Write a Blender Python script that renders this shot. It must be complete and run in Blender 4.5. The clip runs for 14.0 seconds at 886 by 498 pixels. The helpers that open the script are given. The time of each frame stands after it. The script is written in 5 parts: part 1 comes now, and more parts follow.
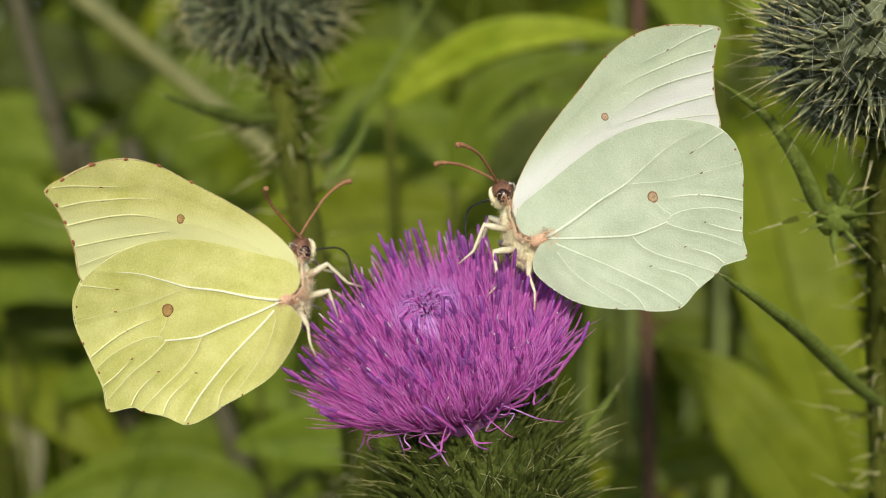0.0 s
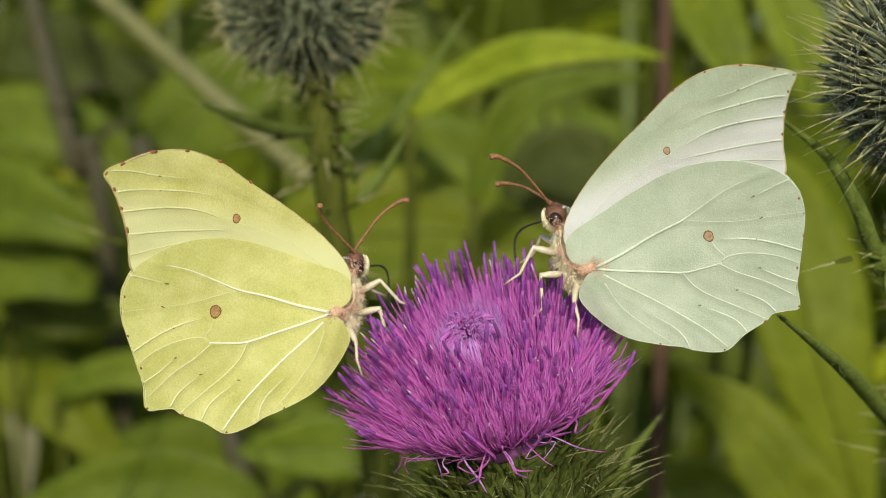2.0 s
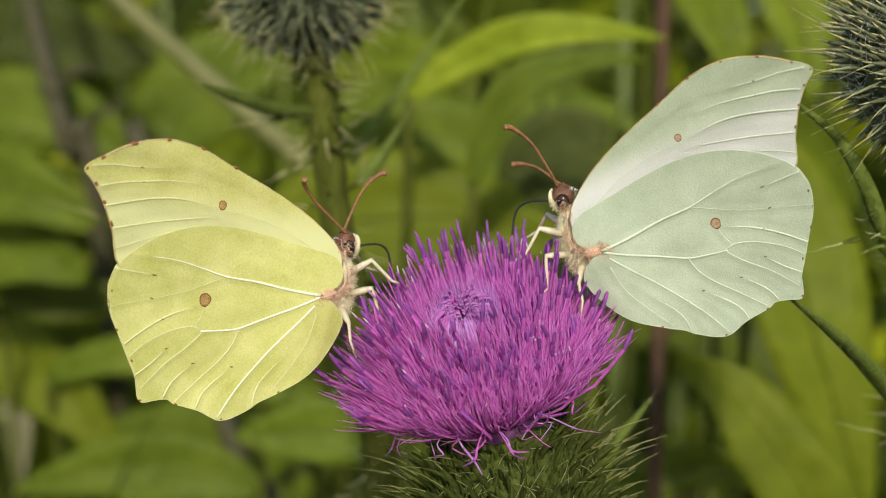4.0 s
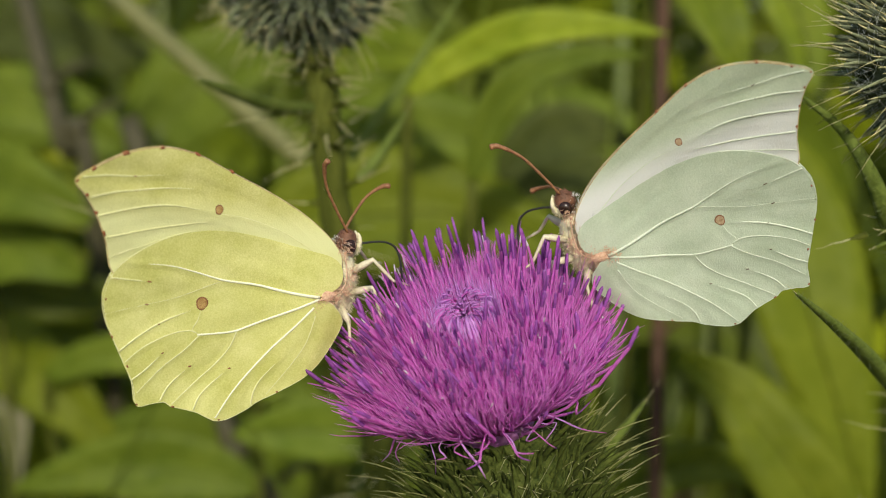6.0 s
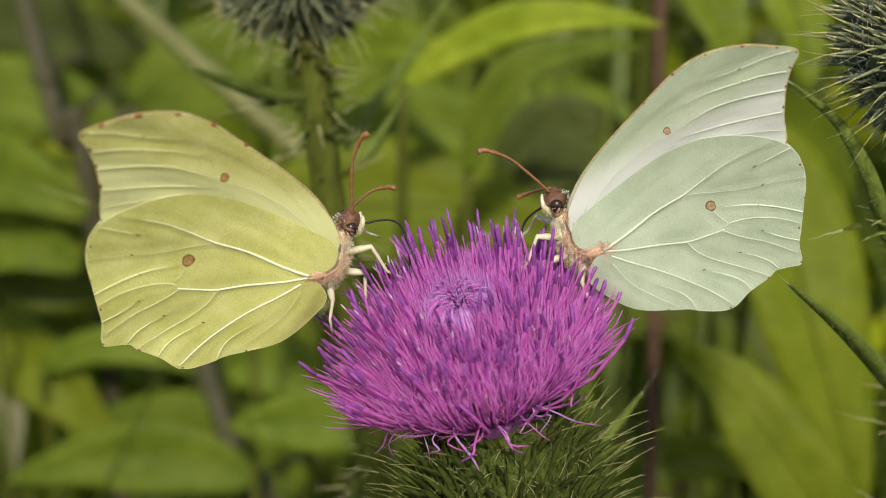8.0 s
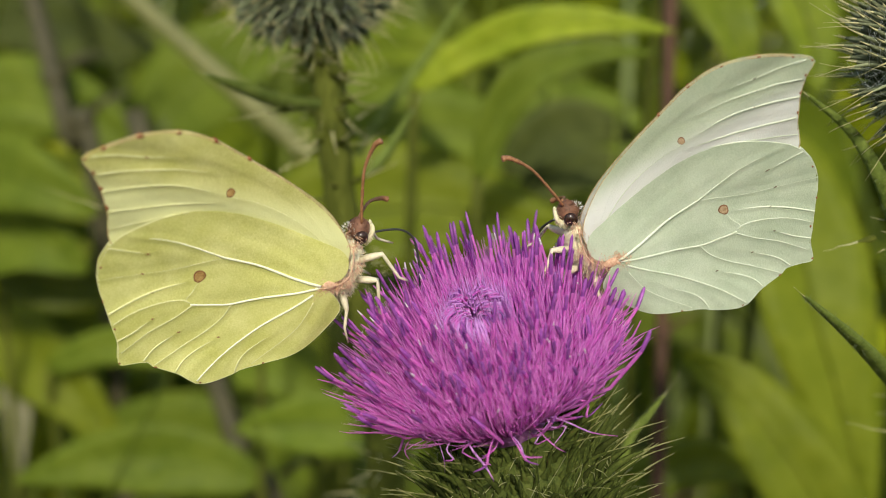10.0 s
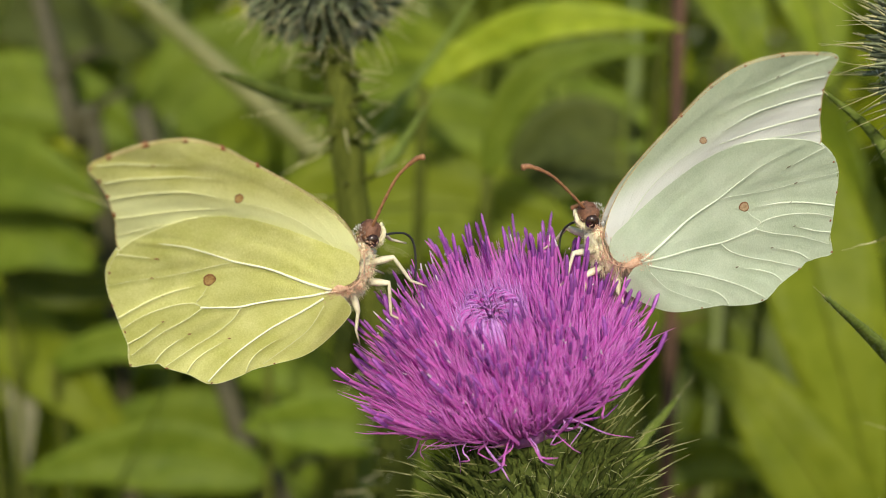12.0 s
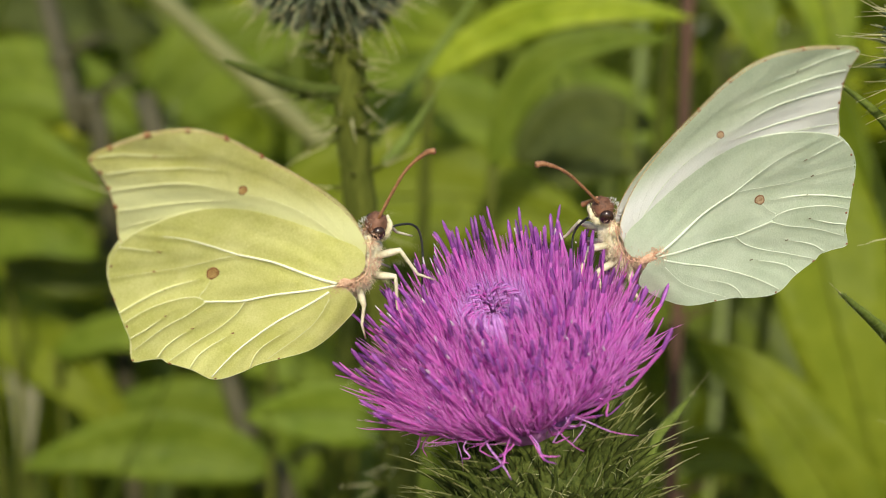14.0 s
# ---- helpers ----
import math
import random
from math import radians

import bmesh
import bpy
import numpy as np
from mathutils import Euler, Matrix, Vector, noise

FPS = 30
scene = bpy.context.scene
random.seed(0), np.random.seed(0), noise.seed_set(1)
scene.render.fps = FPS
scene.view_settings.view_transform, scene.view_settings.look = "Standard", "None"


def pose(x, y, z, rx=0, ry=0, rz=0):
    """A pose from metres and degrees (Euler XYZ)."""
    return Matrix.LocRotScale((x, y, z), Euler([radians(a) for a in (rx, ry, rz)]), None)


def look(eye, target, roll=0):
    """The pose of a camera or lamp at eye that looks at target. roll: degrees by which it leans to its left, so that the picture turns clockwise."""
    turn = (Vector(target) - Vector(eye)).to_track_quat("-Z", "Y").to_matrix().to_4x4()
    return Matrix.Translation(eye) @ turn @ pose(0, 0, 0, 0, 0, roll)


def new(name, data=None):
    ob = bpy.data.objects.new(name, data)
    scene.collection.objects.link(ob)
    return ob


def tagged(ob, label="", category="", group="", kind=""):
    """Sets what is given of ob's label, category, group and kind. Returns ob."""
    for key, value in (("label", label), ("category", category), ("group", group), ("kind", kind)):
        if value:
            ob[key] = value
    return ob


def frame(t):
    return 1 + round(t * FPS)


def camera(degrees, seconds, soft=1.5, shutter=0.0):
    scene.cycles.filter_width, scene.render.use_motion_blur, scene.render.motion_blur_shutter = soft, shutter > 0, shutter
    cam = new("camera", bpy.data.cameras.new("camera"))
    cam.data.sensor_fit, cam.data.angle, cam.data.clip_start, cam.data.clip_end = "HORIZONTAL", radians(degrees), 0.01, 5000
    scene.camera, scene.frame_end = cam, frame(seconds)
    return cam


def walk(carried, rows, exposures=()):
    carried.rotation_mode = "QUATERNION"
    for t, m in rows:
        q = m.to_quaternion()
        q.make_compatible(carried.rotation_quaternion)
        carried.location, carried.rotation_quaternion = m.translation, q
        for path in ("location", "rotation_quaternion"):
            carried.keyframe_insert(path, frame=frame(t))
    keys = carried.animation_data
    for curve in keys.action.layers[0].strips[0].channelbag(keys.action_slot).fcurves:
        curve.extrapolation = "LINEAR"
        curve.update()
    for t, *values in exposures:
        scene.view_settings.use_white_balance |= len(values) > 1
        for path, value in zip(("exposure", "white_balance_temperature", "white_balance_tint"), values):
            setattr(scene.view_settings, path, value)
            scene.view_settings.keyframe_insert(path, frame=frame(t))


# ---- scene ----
cam = camera(40.0, 14.0, soft=1.0)
cam.data.dof.use_dof = True
cam.data.dof.focus_distance = 0.1205
cam.data.dof.aperture_fstop = 21.0
PATH = [
    (0, pose(-0.00000, -0.13200, 0.80000, 82.00, -0.00, -0.00)),
    (0.5, pose(-0.00256, -0.13162, 0.80076, 81.80, -0.83, -0.23)),
    (1, pose(-0.00500, -0.13046, 0.80285, 82.02, -1.56, -0.47)),
    (1.5, pose(-0.00441, -0.12924, 0.80276, 82.15, -1.87, -0.64)),
    (2, pose(-0.00670, -0.12896, 0.80198, 82.14, -2.33, -0.26)),
    (2.5, pose(-0.00718, -0.12879, 0.80144, 82.00, -2.29, -0.23)),
    (3, pose(-0.00730, -0.12844, 0.80120, 81.77, -2.31, -0.37)),
    (5.5, pose(-0.00880, -0.12597, 0.80108, 81.35, -2.26, -0.82)),
    (6, pose(-0.00880, -0.12579, 0.80097, 81.32, -2.25, -0.87)),
    (6.5, pose(-0.00891, -0.12531, 0.80128, 81.25, -2.41, -0.99)),
    (7, pose(-0.00775, -0.12570, 0.79955, 81.18, -2.40, -0.95)),
    (7.5, pose(-0.00886, -0.12536, 0.80021, 81.12, -2.68, -0.74)),
    (8, pose(-0.00786, -0.12536, 0.80049, 81.01, -2.43, -0.85)),
    (10.5, pose(-0.00964, -0.12532, 0.80156, 80.99, -2.89, -0.70)),
    (11, pose(-0.01014, -0.12574, 0.80083, 80.84, -2.90, -0.86)),
    (11.5, pose(-0.01089, -0.12541, 0.80201, 80.75, -2.90, -0.72)),
    (12, pose(-0.01075, -0.12454, 0.80155, 80.82, -2.81, -0.56)),
    (12.5, pose(-0.01123, -0.12407, 0.80129, 80.71, -2.83, -0.49)),
    (13, pose(-0.01176, -0.12389, 0.80185, 80.38, -2.89, -0.42)),
    (13.5, pose(-0.01173, -0.12297, 0.80145, 80.31, -3.06, -0.43)),
    (14, pose(-0.01145, -0.12237, 0.80164, 80.27, -3.14, -0.41)),
]
walk(cam, PATH, exposures=[(0, -0.12), (1, -0.26), (3, -0.14), (6, -0.20), (8, -0.10), (10.5, 0.02), (12, 0.08), (14, 0.15)])

# ---------------------------------------------------------------- light
world = bpy.data.worlds.new("world")
scene.world = world
world.use_nodes = True
wn = world.node_tree
sky = wn.nodes.new("ShaderNodeTexSky")
sky.sky_type = "NISHITA"
sky.sun_disc = False
SUN_EL, SUN_AZ = radians(30), radians(180)      # azimuth clockwise from +y
sky.sun_elevation, sky.sun_rotation = SUN_EL, SUN_AZ
wn.links.new(sky.outputs[0], wn.nodes["Background"].inputs[0])
wn.nodes["Background"].inputs[1].default_value = 0.15
sun = new("sun", bpy.data.lights.new("sun", "SUN"))
sun.data.energy, sun.data.angle, sun.data.color = 4.0, radians(3.0), (1.0, 0.92, 0.76)
to_sun = Vector((math.sin(SUN_AZ) * math.cos(SUN_EL), math.cos(SUN_AZ) * math.cos(SUN_EL), math.sin(SUN_EL)))
sun.matrix_basis = look(to_sun * 5, (0, 0, 0))
scene.view_settings.exposure = 0.0

MM = 0.001


# ---------------------------------------------------------------- materials
def material(name, low, high, scale=300.0, rough=0.5, bump=0.0, through_light=0.0, fine=4.0, per_object=0.0, metal=0.0, gloss=0.5, stretch=(1, 1, 1), fade=None, fine_relief=False):
    """Two colours mixed by noise at two scales, with fine relief; through_light: share of light that passes the surface."""
    m = bpy.data.materials.new(name)
    m.use_nodes = True
    n, l = m.node_tree.nodes, m.node_tree.links
    p = n["Principled BSDF"]
    p.inputs["Roughness"].default_value = rough
    p.inputs["Metallic"].default_value = metal
    p.inputs["Specular IOR Level"].default_value = gloss
    co = n.new("ShaderNodeTexCoord")
    mp = n.new("ShaderNodeMapping")
    mp.inputs["Scale"].default_value = stretch
    l.new(co.outputs["Object"], mp.inputs["Vector"])
    a, b = n.new("ShaderNodeTexNoise"), n.new("ShaderNodeTexNoise")
    for tex, s in ((a, scale), (b, scale * fine)):
        tex.inputs["Scale"].default_value = s
        tex.inputs["Detail"].default_value = 3
        l.new(mp.outputs[0], tex.inputs["Vector"])
    mix = n.new("ShaderNodeMath")
    mix.operation = "MULTIPLY_ADD"
    mix.inputs[1].default_value = 0.45
    l.new(b.outputs["Fac"], mix.inputs[0])
    half = n.new("ShaderNodeMath")
    half.operation = "MULTIPLY"
    half.inputs[1].default_value = 0.55
    l.new(a.outputs["Fac"], half.inputs[0])
    l.new(half.outputs[0], mix.inputs[2])
    spread = n.new("ShaderNodeMapRange")
    spread.inputs["From Min"].default_value, spread.inputs["From Max"].default_value = 0.32, 0.68
    l.new(mix.outputs[0], spread.inputs["Value"])
    col = n.new("ShaderNodeMix")
    col.data_type = "RGBA"
    col.inputs[6].default_value, col.inputs[7].default_value = (*low, 1), (*high, 1)
    l.new(spread.outputs[0], col.inputs[0])
    out = col.outputs[2]
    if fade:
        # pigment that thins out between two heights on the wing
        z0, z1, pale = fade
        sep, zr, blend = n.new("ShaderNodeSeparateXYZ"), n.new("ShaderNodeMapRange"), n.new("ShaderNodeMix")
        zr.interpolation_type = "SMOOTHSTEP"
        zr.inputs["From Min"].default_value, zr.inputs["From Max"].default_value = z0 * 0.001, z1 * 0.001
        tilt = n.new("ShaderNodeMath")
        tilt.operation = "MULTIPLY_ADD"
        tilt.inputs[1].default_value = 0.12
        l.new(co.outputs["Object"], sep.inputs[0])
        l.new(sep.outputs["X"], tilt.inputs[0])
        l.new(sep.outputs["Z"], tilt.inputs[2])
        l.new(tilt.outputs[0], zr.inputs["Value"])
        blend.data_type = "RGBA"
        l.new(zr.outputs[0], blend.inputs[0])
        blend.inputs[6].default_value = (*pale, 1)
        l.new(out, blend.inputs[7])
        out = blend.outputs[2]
    if per_object:
        info, hue = n.new("ShaderNodeObjectInfo"), n.new("ShaderNodeHueSaturation")
        r = n.new("ShaderNodeMapRange")
        r.inputs["To Min"].default_value, r.inputs["To Max"].default_value = 1 - per_object, 1 + per_object
        l.new(info.outputs["Random"], r.inputs["Value"])
        l.new(r.outputs[0], hue.inputs["Value"])
        l.new(out, hue.inputs["Color"])
        out = hue.outputs[0]
    l.new(out, p.inputs["Base Color"])
    if bump:
        bp = n.new("ShaderNodeBump")
        bp.inputs["Strength"].default_value = bump
        bp.inputs["Distance"].default_value = 0.45 / (scale * fine) if fine_relief else 0.3 / scale
        l.new(b.outputs["Fac"] if fine_relief else mix.outputs[0], bp.inputs["Height"])
        l.new(bp.outputs[0], p.inputs["Normal"])
    if through_light:
        tr, ms = n.new("ShaderNodeBsdfTranslucent"), n.new("ShaderNodeMixShader")
        l.new(out, tr.inputs["Color"])
        ms.inputs[0].default_value = through_light
        l.new(p.outputs[0], ms.inputs[1])
        l.new(tr.outputs[0], ms.inputs[2])
        l.new(ms.outputs[0], n["Material Output"].inputs["Surface"])
    return m


YELLOW_WING = material("yellow_wing", (0.53, 0.54, 0.14), (0.765, 0.76, 0.32), 260, 0.6, 0.8, 0.2, 24, gloss=0.2, fine_relief=True)
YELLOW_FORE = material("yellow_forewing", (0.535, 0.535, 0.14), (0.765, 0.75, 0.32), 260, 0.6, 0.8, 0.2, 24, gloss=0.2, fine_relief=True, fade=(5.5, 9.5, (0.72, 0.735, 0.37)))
PALE_WING = material("pale_wing", (0.425, 0.51, 0.36), (0.595, 0.665, 0.52), 260, 0.6, 0.8, 0.2, 24, gloss=0.2, fine_relief=True)
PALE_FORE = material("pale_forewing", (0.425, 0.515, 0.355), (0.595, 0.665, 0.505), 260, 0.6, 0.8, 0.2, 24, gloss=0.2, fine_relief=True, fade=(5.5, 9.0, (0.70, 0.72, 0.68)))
WING_EDGE = material("wing_edge", (0.30, 0.17, 0.07), (0.66, 0.56, 0.28), 700, 0.6)
MAIN_VEIN = material("main_vein", (0.80, 0.82, 0.56), (0.90, 0.91, 0.72), 900, 0.5, 0.2, 0.1)
YELLOW_VEIN = material("yellow_vein", (0.66, 0.67, 0.30), (0.78, 0.78, 0.43), 900, 0.5, 0.2, 0.15)
PALE_VEIN = material("pale_vein", (0.56, 0.64, 0.48), (0.70, 0.76, 0.62), 900, 0.5, 0.2, 0.15)
RUST = material("rust_mark", (0.16, 0.045, 0.016), (0.32, 0.11, 0.04), 1500, 0.7)
GREY_MARK = material("grey_mark", (0.09, 0.075, 0.05), (0.20, 0.17, 0.11), 1500, 0.7)
PALE_SPOT = material("pale_spot", (0.25, 0.15, 0.07), (0.50, 0.38, 0.24), 1800, 0.7)
SPOT = material("orange_spot", (0.22, 0.11, 0.025), (0.50, 0.33, 0.12), 2600, 0.7)
SPOT_RIM = material("spot_rim", (0.13, 0.05, 0.02), (0.22, 0.09, 0.03), 1500, 0.7)
HAIR = material("cream_hair", (0.77, 0.70, 0.42), (0.91, 0.86, 0.63), 1500, 0.8, 0.0, 0.08)
GREY_HAIR = material("grey_hair", (0.62, 0.60, 0.56), (0.90, 0.89, 0.87), 1500, 0.7, 0.0, 0.2)
BODY = material("cream_body", (0.74, 0.67, 0.41), (0.88, 0.83, 0.61), 900, 0.8, 0.6)
PINK = material("pink_rim", (0.44, 0.22, 0.13), (0.80, 0.58, 0.40), 1400, 0.8, 0.6)
HEAD = material("brown_head", (0.07, 0.03, 0.015), (0.22, 0.10, 0.055), 1600, 0.7, 0.4)
EYE = material("dark_eye", (0.014, 0.008, 0.006), (0.045, 0.022, 0.014), 2500, 0.25)
ANTENNA = material("red_antenna", (0.15, 0.055, 0.02), (0.38, 0.19, 0.085), 3200, 0.5, 0.5)
LEG = material("cream_leg", (0.58, 0.52, 0.34), (0.78, 0.73, 0.55), 1400, 0.45, 0.2, 0.1)
TONGUE = material("black_tongue", (0.010, 0.012, 0.010), (0.03, 0.03, 0.025), 1800, 0.65)
CORE = material("crimson_core", (0.22, 0.014, 0.14), (0.46, 0.05, 0.32), 900, 0.5, 0.2, 0.2)
VIOLET = material("violet_petal", (0.56, 0.22, 0.64), (0.78, 0.45, 0.85), 500, 0.75, 0.2, 0.45, per_object=0.2)
PETAL = material("magenta_petal", (0.69, 0.17, 0.62), (0.84, 0.33, 0.79), 500, 0.8, 0.2, 0.6, per_object=0.14, gloss=0.2)
FILAMENT = material("pink_filament", (0.80, 0.28, 0.75), (0.93, 0.48, 0.90), 500, 0.8, 0.0, 0.72, gloss=0.2)
ANTHER = material("violet_anther", (0.21, 0.05, 0.28), (0.39, 0.11, 0.46), 900, 0.4, 0.2, 0.3, per_object=0.25)
STIGMA = material("white_stigma", (0.55, 0.42, 0.55), (0.85, 0.78, 0.85), 1500, 0.5, 0.0, 0.3)
BRACT = material("green_bract", (0.024, 0.038, 0.006), (0.078, 0.096, 0.018), 900, 0.8, 0.4, 0.05, per_object=0.3, gloss=0.15)
GREY_BRACT = material("grey_bract", (0.06, 0.08, 0.035), (0.15, 0.175, 0.095), 900, 0.8, 0.4, 0.05, per_object=0.3)
SPINE = material("straw_spine", (0.36, 0.34, 0.14), (0.62, 0.58, 0.32), 1500, 0.4, 0.0, 0.2)
HAIRY_BRACT = material("hairy_bract", (0.13, 0.155, 0.08), (0.28, 0.31, 0.185), 900, 0.8, 0.4, 0.05, per_object=0.3, gloss=0.15)
CUP_SPINE = material("cup_spine", (0.14, 0.16, 0.045), (0.36, 0.35, 0.14), 1500, 0.4, 0.0, 0.2)
STEM_HAIR = material("stem_hair", (0.10, 0.13, 0.045), (0.22, 0.26, 0.11), 1500, 0.7, 0.0, 0.3)
CUP_WEB = material("cup_web", (0.20, 0.22, 0.08), (0.42, 0.42, 0.20), 1500, 0.7, 0.0, 0.2)
WEB = material("web_hair", (0.45, 0.48, 0.42), (0.72, 0.74, 0.66), 1500, 0.7, 0.0, 0.3)
STEM = material("green_stem", (0.05, 0.062, 0.008), (0.115, 0.13, 0.02), 500, 0.8, 0.5, 0.05, gloss=0.12, stretch=(1, 1, 0.2))
DARK_THISTLE = material("dark_thistle_leaf", (0.05, 0.075, 0.012), (0.11, 0.14, 0.025), 500, 0.75, 0.5, 0.1, gloss=0.15)
THISTLE_LEAF = material("thistle_leaf", (0.10, 0.14, 0.022), (0.19, 0.25, 0.05), 500, 0.75, 0.5, 0.2, gloss=0.15)
BROWN_STEM = material("brown_stem", (0.045, 0.020, 0.008), (0.09, 0.042, 0.018), 200, 0.8, 0.4, stretch=(1, 1, 0.15))
STRAW_STEM = material("straw_stem", (0.11, 0.12, 0.03), (0.20, 0.20, 0.065), 200, 0.6, 0.3, 0.1, stretch=(1, 1, 0.15))
LIGHT_LEAF = material("light_leaf", (0.20, 0.25, 0.006), (0.34, 0.38, 0.02), 60, 0.45, 0.3, 0.35, per_object=0.25, gloss=0.2)
GREEN_LEAF = material("green_leaf", (0.085, 0.125, 0.006), (0.17, 0.215, 0.014), 60, 0.5, 0.3, 0.35, per_object=0.5, gloss=0.2)
YELLOW_LEAF = material("yellow_leaf", (0.20, 0.28, 0.010), (0.36, 0.43, 0.03), 60, 0.5, 0.3, 0.4, gloss=0.2)
DEAD_STEM = material("dead_stem", (0.035, 0.033, 0.012), (0.07, 0.062, 0.022), 200, 0.7, 0.4)
GOLD_LEAF = material("gold_green_leaf", (0.125, 0.165, 0.008), (0.205, 0.245, 0.018), 60, 0.5, 0.3, 0.35, per_object=0.1, gloss=0.12)
# dark colour that stands in for the shade between the herbs
SHADE_LEAF = material("shade_toned_leaf", (0.035, 0.048, 0.010), (0.075, 0.09, 0.018), 60, 0.6, 0.3, 0.1, gloss=0.1)
DRY_LEAF = material("dry_leaf", (0.17, 0.17, 0.09), (0.30, 0.29, 0.17), 60, 0.6, 0.3, 0.2)
MID_LEAF = material("mid_leaf", (0.10, 0.15, 0.011), (0.17, 0.225, 0.023), 60, 0.5, 0.3, 0.35, per_object=0.1, gloss=0.12)
DARK_LEAF = material("dark_leaf", (0.07, 0.10, 0.007), (0.135, 0.17, 0.014), 60, 0.5, 0.3, 0.3, per_object=0.4, gloss=0.2)
GRASS = material("grass", (0.075, 0.12, 0.008), (0.20, 0.25, 0.03), 6, 0.55, 0.0, 0.3)
SOIL = material("soil", (0.035, 0.03, 0.018), (0.12, 0.10, 0.06), 14, 0.9, 0.6)


# ---------------------------------------------------------------- mesh helpers
def part(name, bm, mats, parent=None, label=""):
    """One mesh object from a bmesh or mesh, under a thing or a part."""
    if isinstance(bm, bmesh.types.BMesh):
        me = bpy.data.meshes.new(name)
        bm.to_mesh(me)
        bm.free()
        for m in mats if isinstance(mats, (list, tuple)) else [mats]:
            me.materials.append(m)
    else:
        me = bm
    ob = new(name, me)
    ob.parent = parent
    return tagged(ob, label)


def smooth(bm):
    for f in bm.faces:
        f.smooth = True
    return bm


def spline(points, steps=8, closed=False):
    """Catmull-Rom curve through control points."""
    pts = [Vector(p) for p in points]
    n, out = len(pts), []
    for i in range(n if closed else n - 1):
        if closed:
            p0, p1, p2, p3 = (pts[(i + k) % n] for k in (-1, 0, 1, 2))
        else:
            p0, p1, p2, p3 = pts[max(i - 1, 0)], pts[i], pts[i + 1], pts[min(i + 2, n - 1)]
        for k in range(steps):
            t = k / steps
            out.append(0.5 * (2 * p1 + (p2 - p0) * t + (2 * p0 - 5 * p1 + 4 * p2 - p3) * t * t + (3 * p1 - p0 - 3 * p2 + p3) * t ** 3))
    if not closed:
        out.append(pts[-1].copy())
    return out


def add_tube(bm, path, radii, sides=6, mat=0, flat=1.0, mats=None):
    """A closed tube along a path; radii: one for each point; flat squeezes it; mats: a material index for each stretch."""
    path = [Vector(p) for p in path]
    rings, side = [], None
    for i, p in enumerate(path):
        d = (path[min(i + 1, len(path) - 1)] - path[max(i - 1, 0)]).normalized()
        if side is None:
            side = d.cross(Vector((0.31, 0.82, 0.47))).normalized()
        side = (side - d * side.dot(d)).normalized()
        other = d.cross(side)
        rings.append([bm.verts.new(p + radii[i] * (math.cos(a) * side + flat * math.sin(a) * other)) for a in (2 * math.pi * k / sides for k in range(sides))])
    for i, (r0, r1) in enumerate(zip(rings, rings[1:])):
        for k in range(sides):
            f = bm.faces.new((r0[k], r0[(k + 1) % sides], r1[(k + 1) % sides], r1[k]))
            f.material_index = mats[i] if mats else mat
            f.smooth = True
    for ring, m in ((rings[0][::-1], 0), (rings[-1], -1)):
        f = bm.faces.new(ring)
        f.material_index = mats[m] if mats else mat
    return bm


def tube(path, radii, sides=6, **more):
    if not isinstance(radii, (list, tuple)):
        radii = [radii] * len(path)
    return add_tube(bmesh.new(), path, radii, sides, **more)


def add_ball(bm, centre, size, turn=None, rings=10, sides=14, rough=0.0, mat=0):
    """A ball stretched to half-axes size, uneven by rough."""
    m = Matrix.Translation(centre) @ (turn or Matrix()) @ Matrix.Diagonal((*size, 1))
    made = bmesh.ops.create_uvsphere(bm, u_segments=sides, v_segments=rings, radius=1)
    for v in made["verts"]:
        if rough:
            v.co *= 1 + rough * noise.noise(v.co * 2.3 + Vector(centre) * 700)
        v.co = m @ v.co
        for f in v.link_faces:
            f.smooth, f.material_index = True, mat
    return bm


def aim(origin, direction, roll=0.0):
    """A pose with its z along direction."""
    return Matrix.Translation(origin) @ Vector(direction).to_track_quat("Z", "Y").to_matrix().to_4x4() @ Matrix.Rotation(roll, 4, "Z")


def add_hairs(bm, seeds, radius, mat=0):
    """Three-sided hairs from (root, tip) pairs."""
    for a, b in seeds:
        d = (b - a).normalized()
        s = d.orthogonal().normalized() * radius
        o = d.cross(s)
        ring = [bm.verts.new(a + s), bm.verts.new(a - 0.5 * s + 0.87 * o), bm.verts.new(a - 0.5 * s - 0.87 * o)]
        tip = bm.verts.new(b)
        for k in range(3):
            bm.faces.new((ring[k], ring[(k + 1) % 3], tip)).material_index = mat
    return bm


# ---------------------------------------------------------------- ground
def build_ground():
    bm = bmesh.new()
    bmesh.ops.create_grid(bm, x_segments=120, y_segments=120, size=1)
    for v in bm.verts:
        r = v.co.copy()
        k = max(abs(r.x), abs(r.y))
        v.co = r * (0.6 + 400 * k ** 6) * 2
        v.co.z = 0.02 * noise.noise(v.co * 5) + 0.008 * noise.noise(v.co * 31) if k < 0.7 else 0
    ob = part("ground", smooth(bm), SOIL)
    tagged(ob, "dark bare soil under the meadow herbs", "ground", kind="structure")


build_ground()


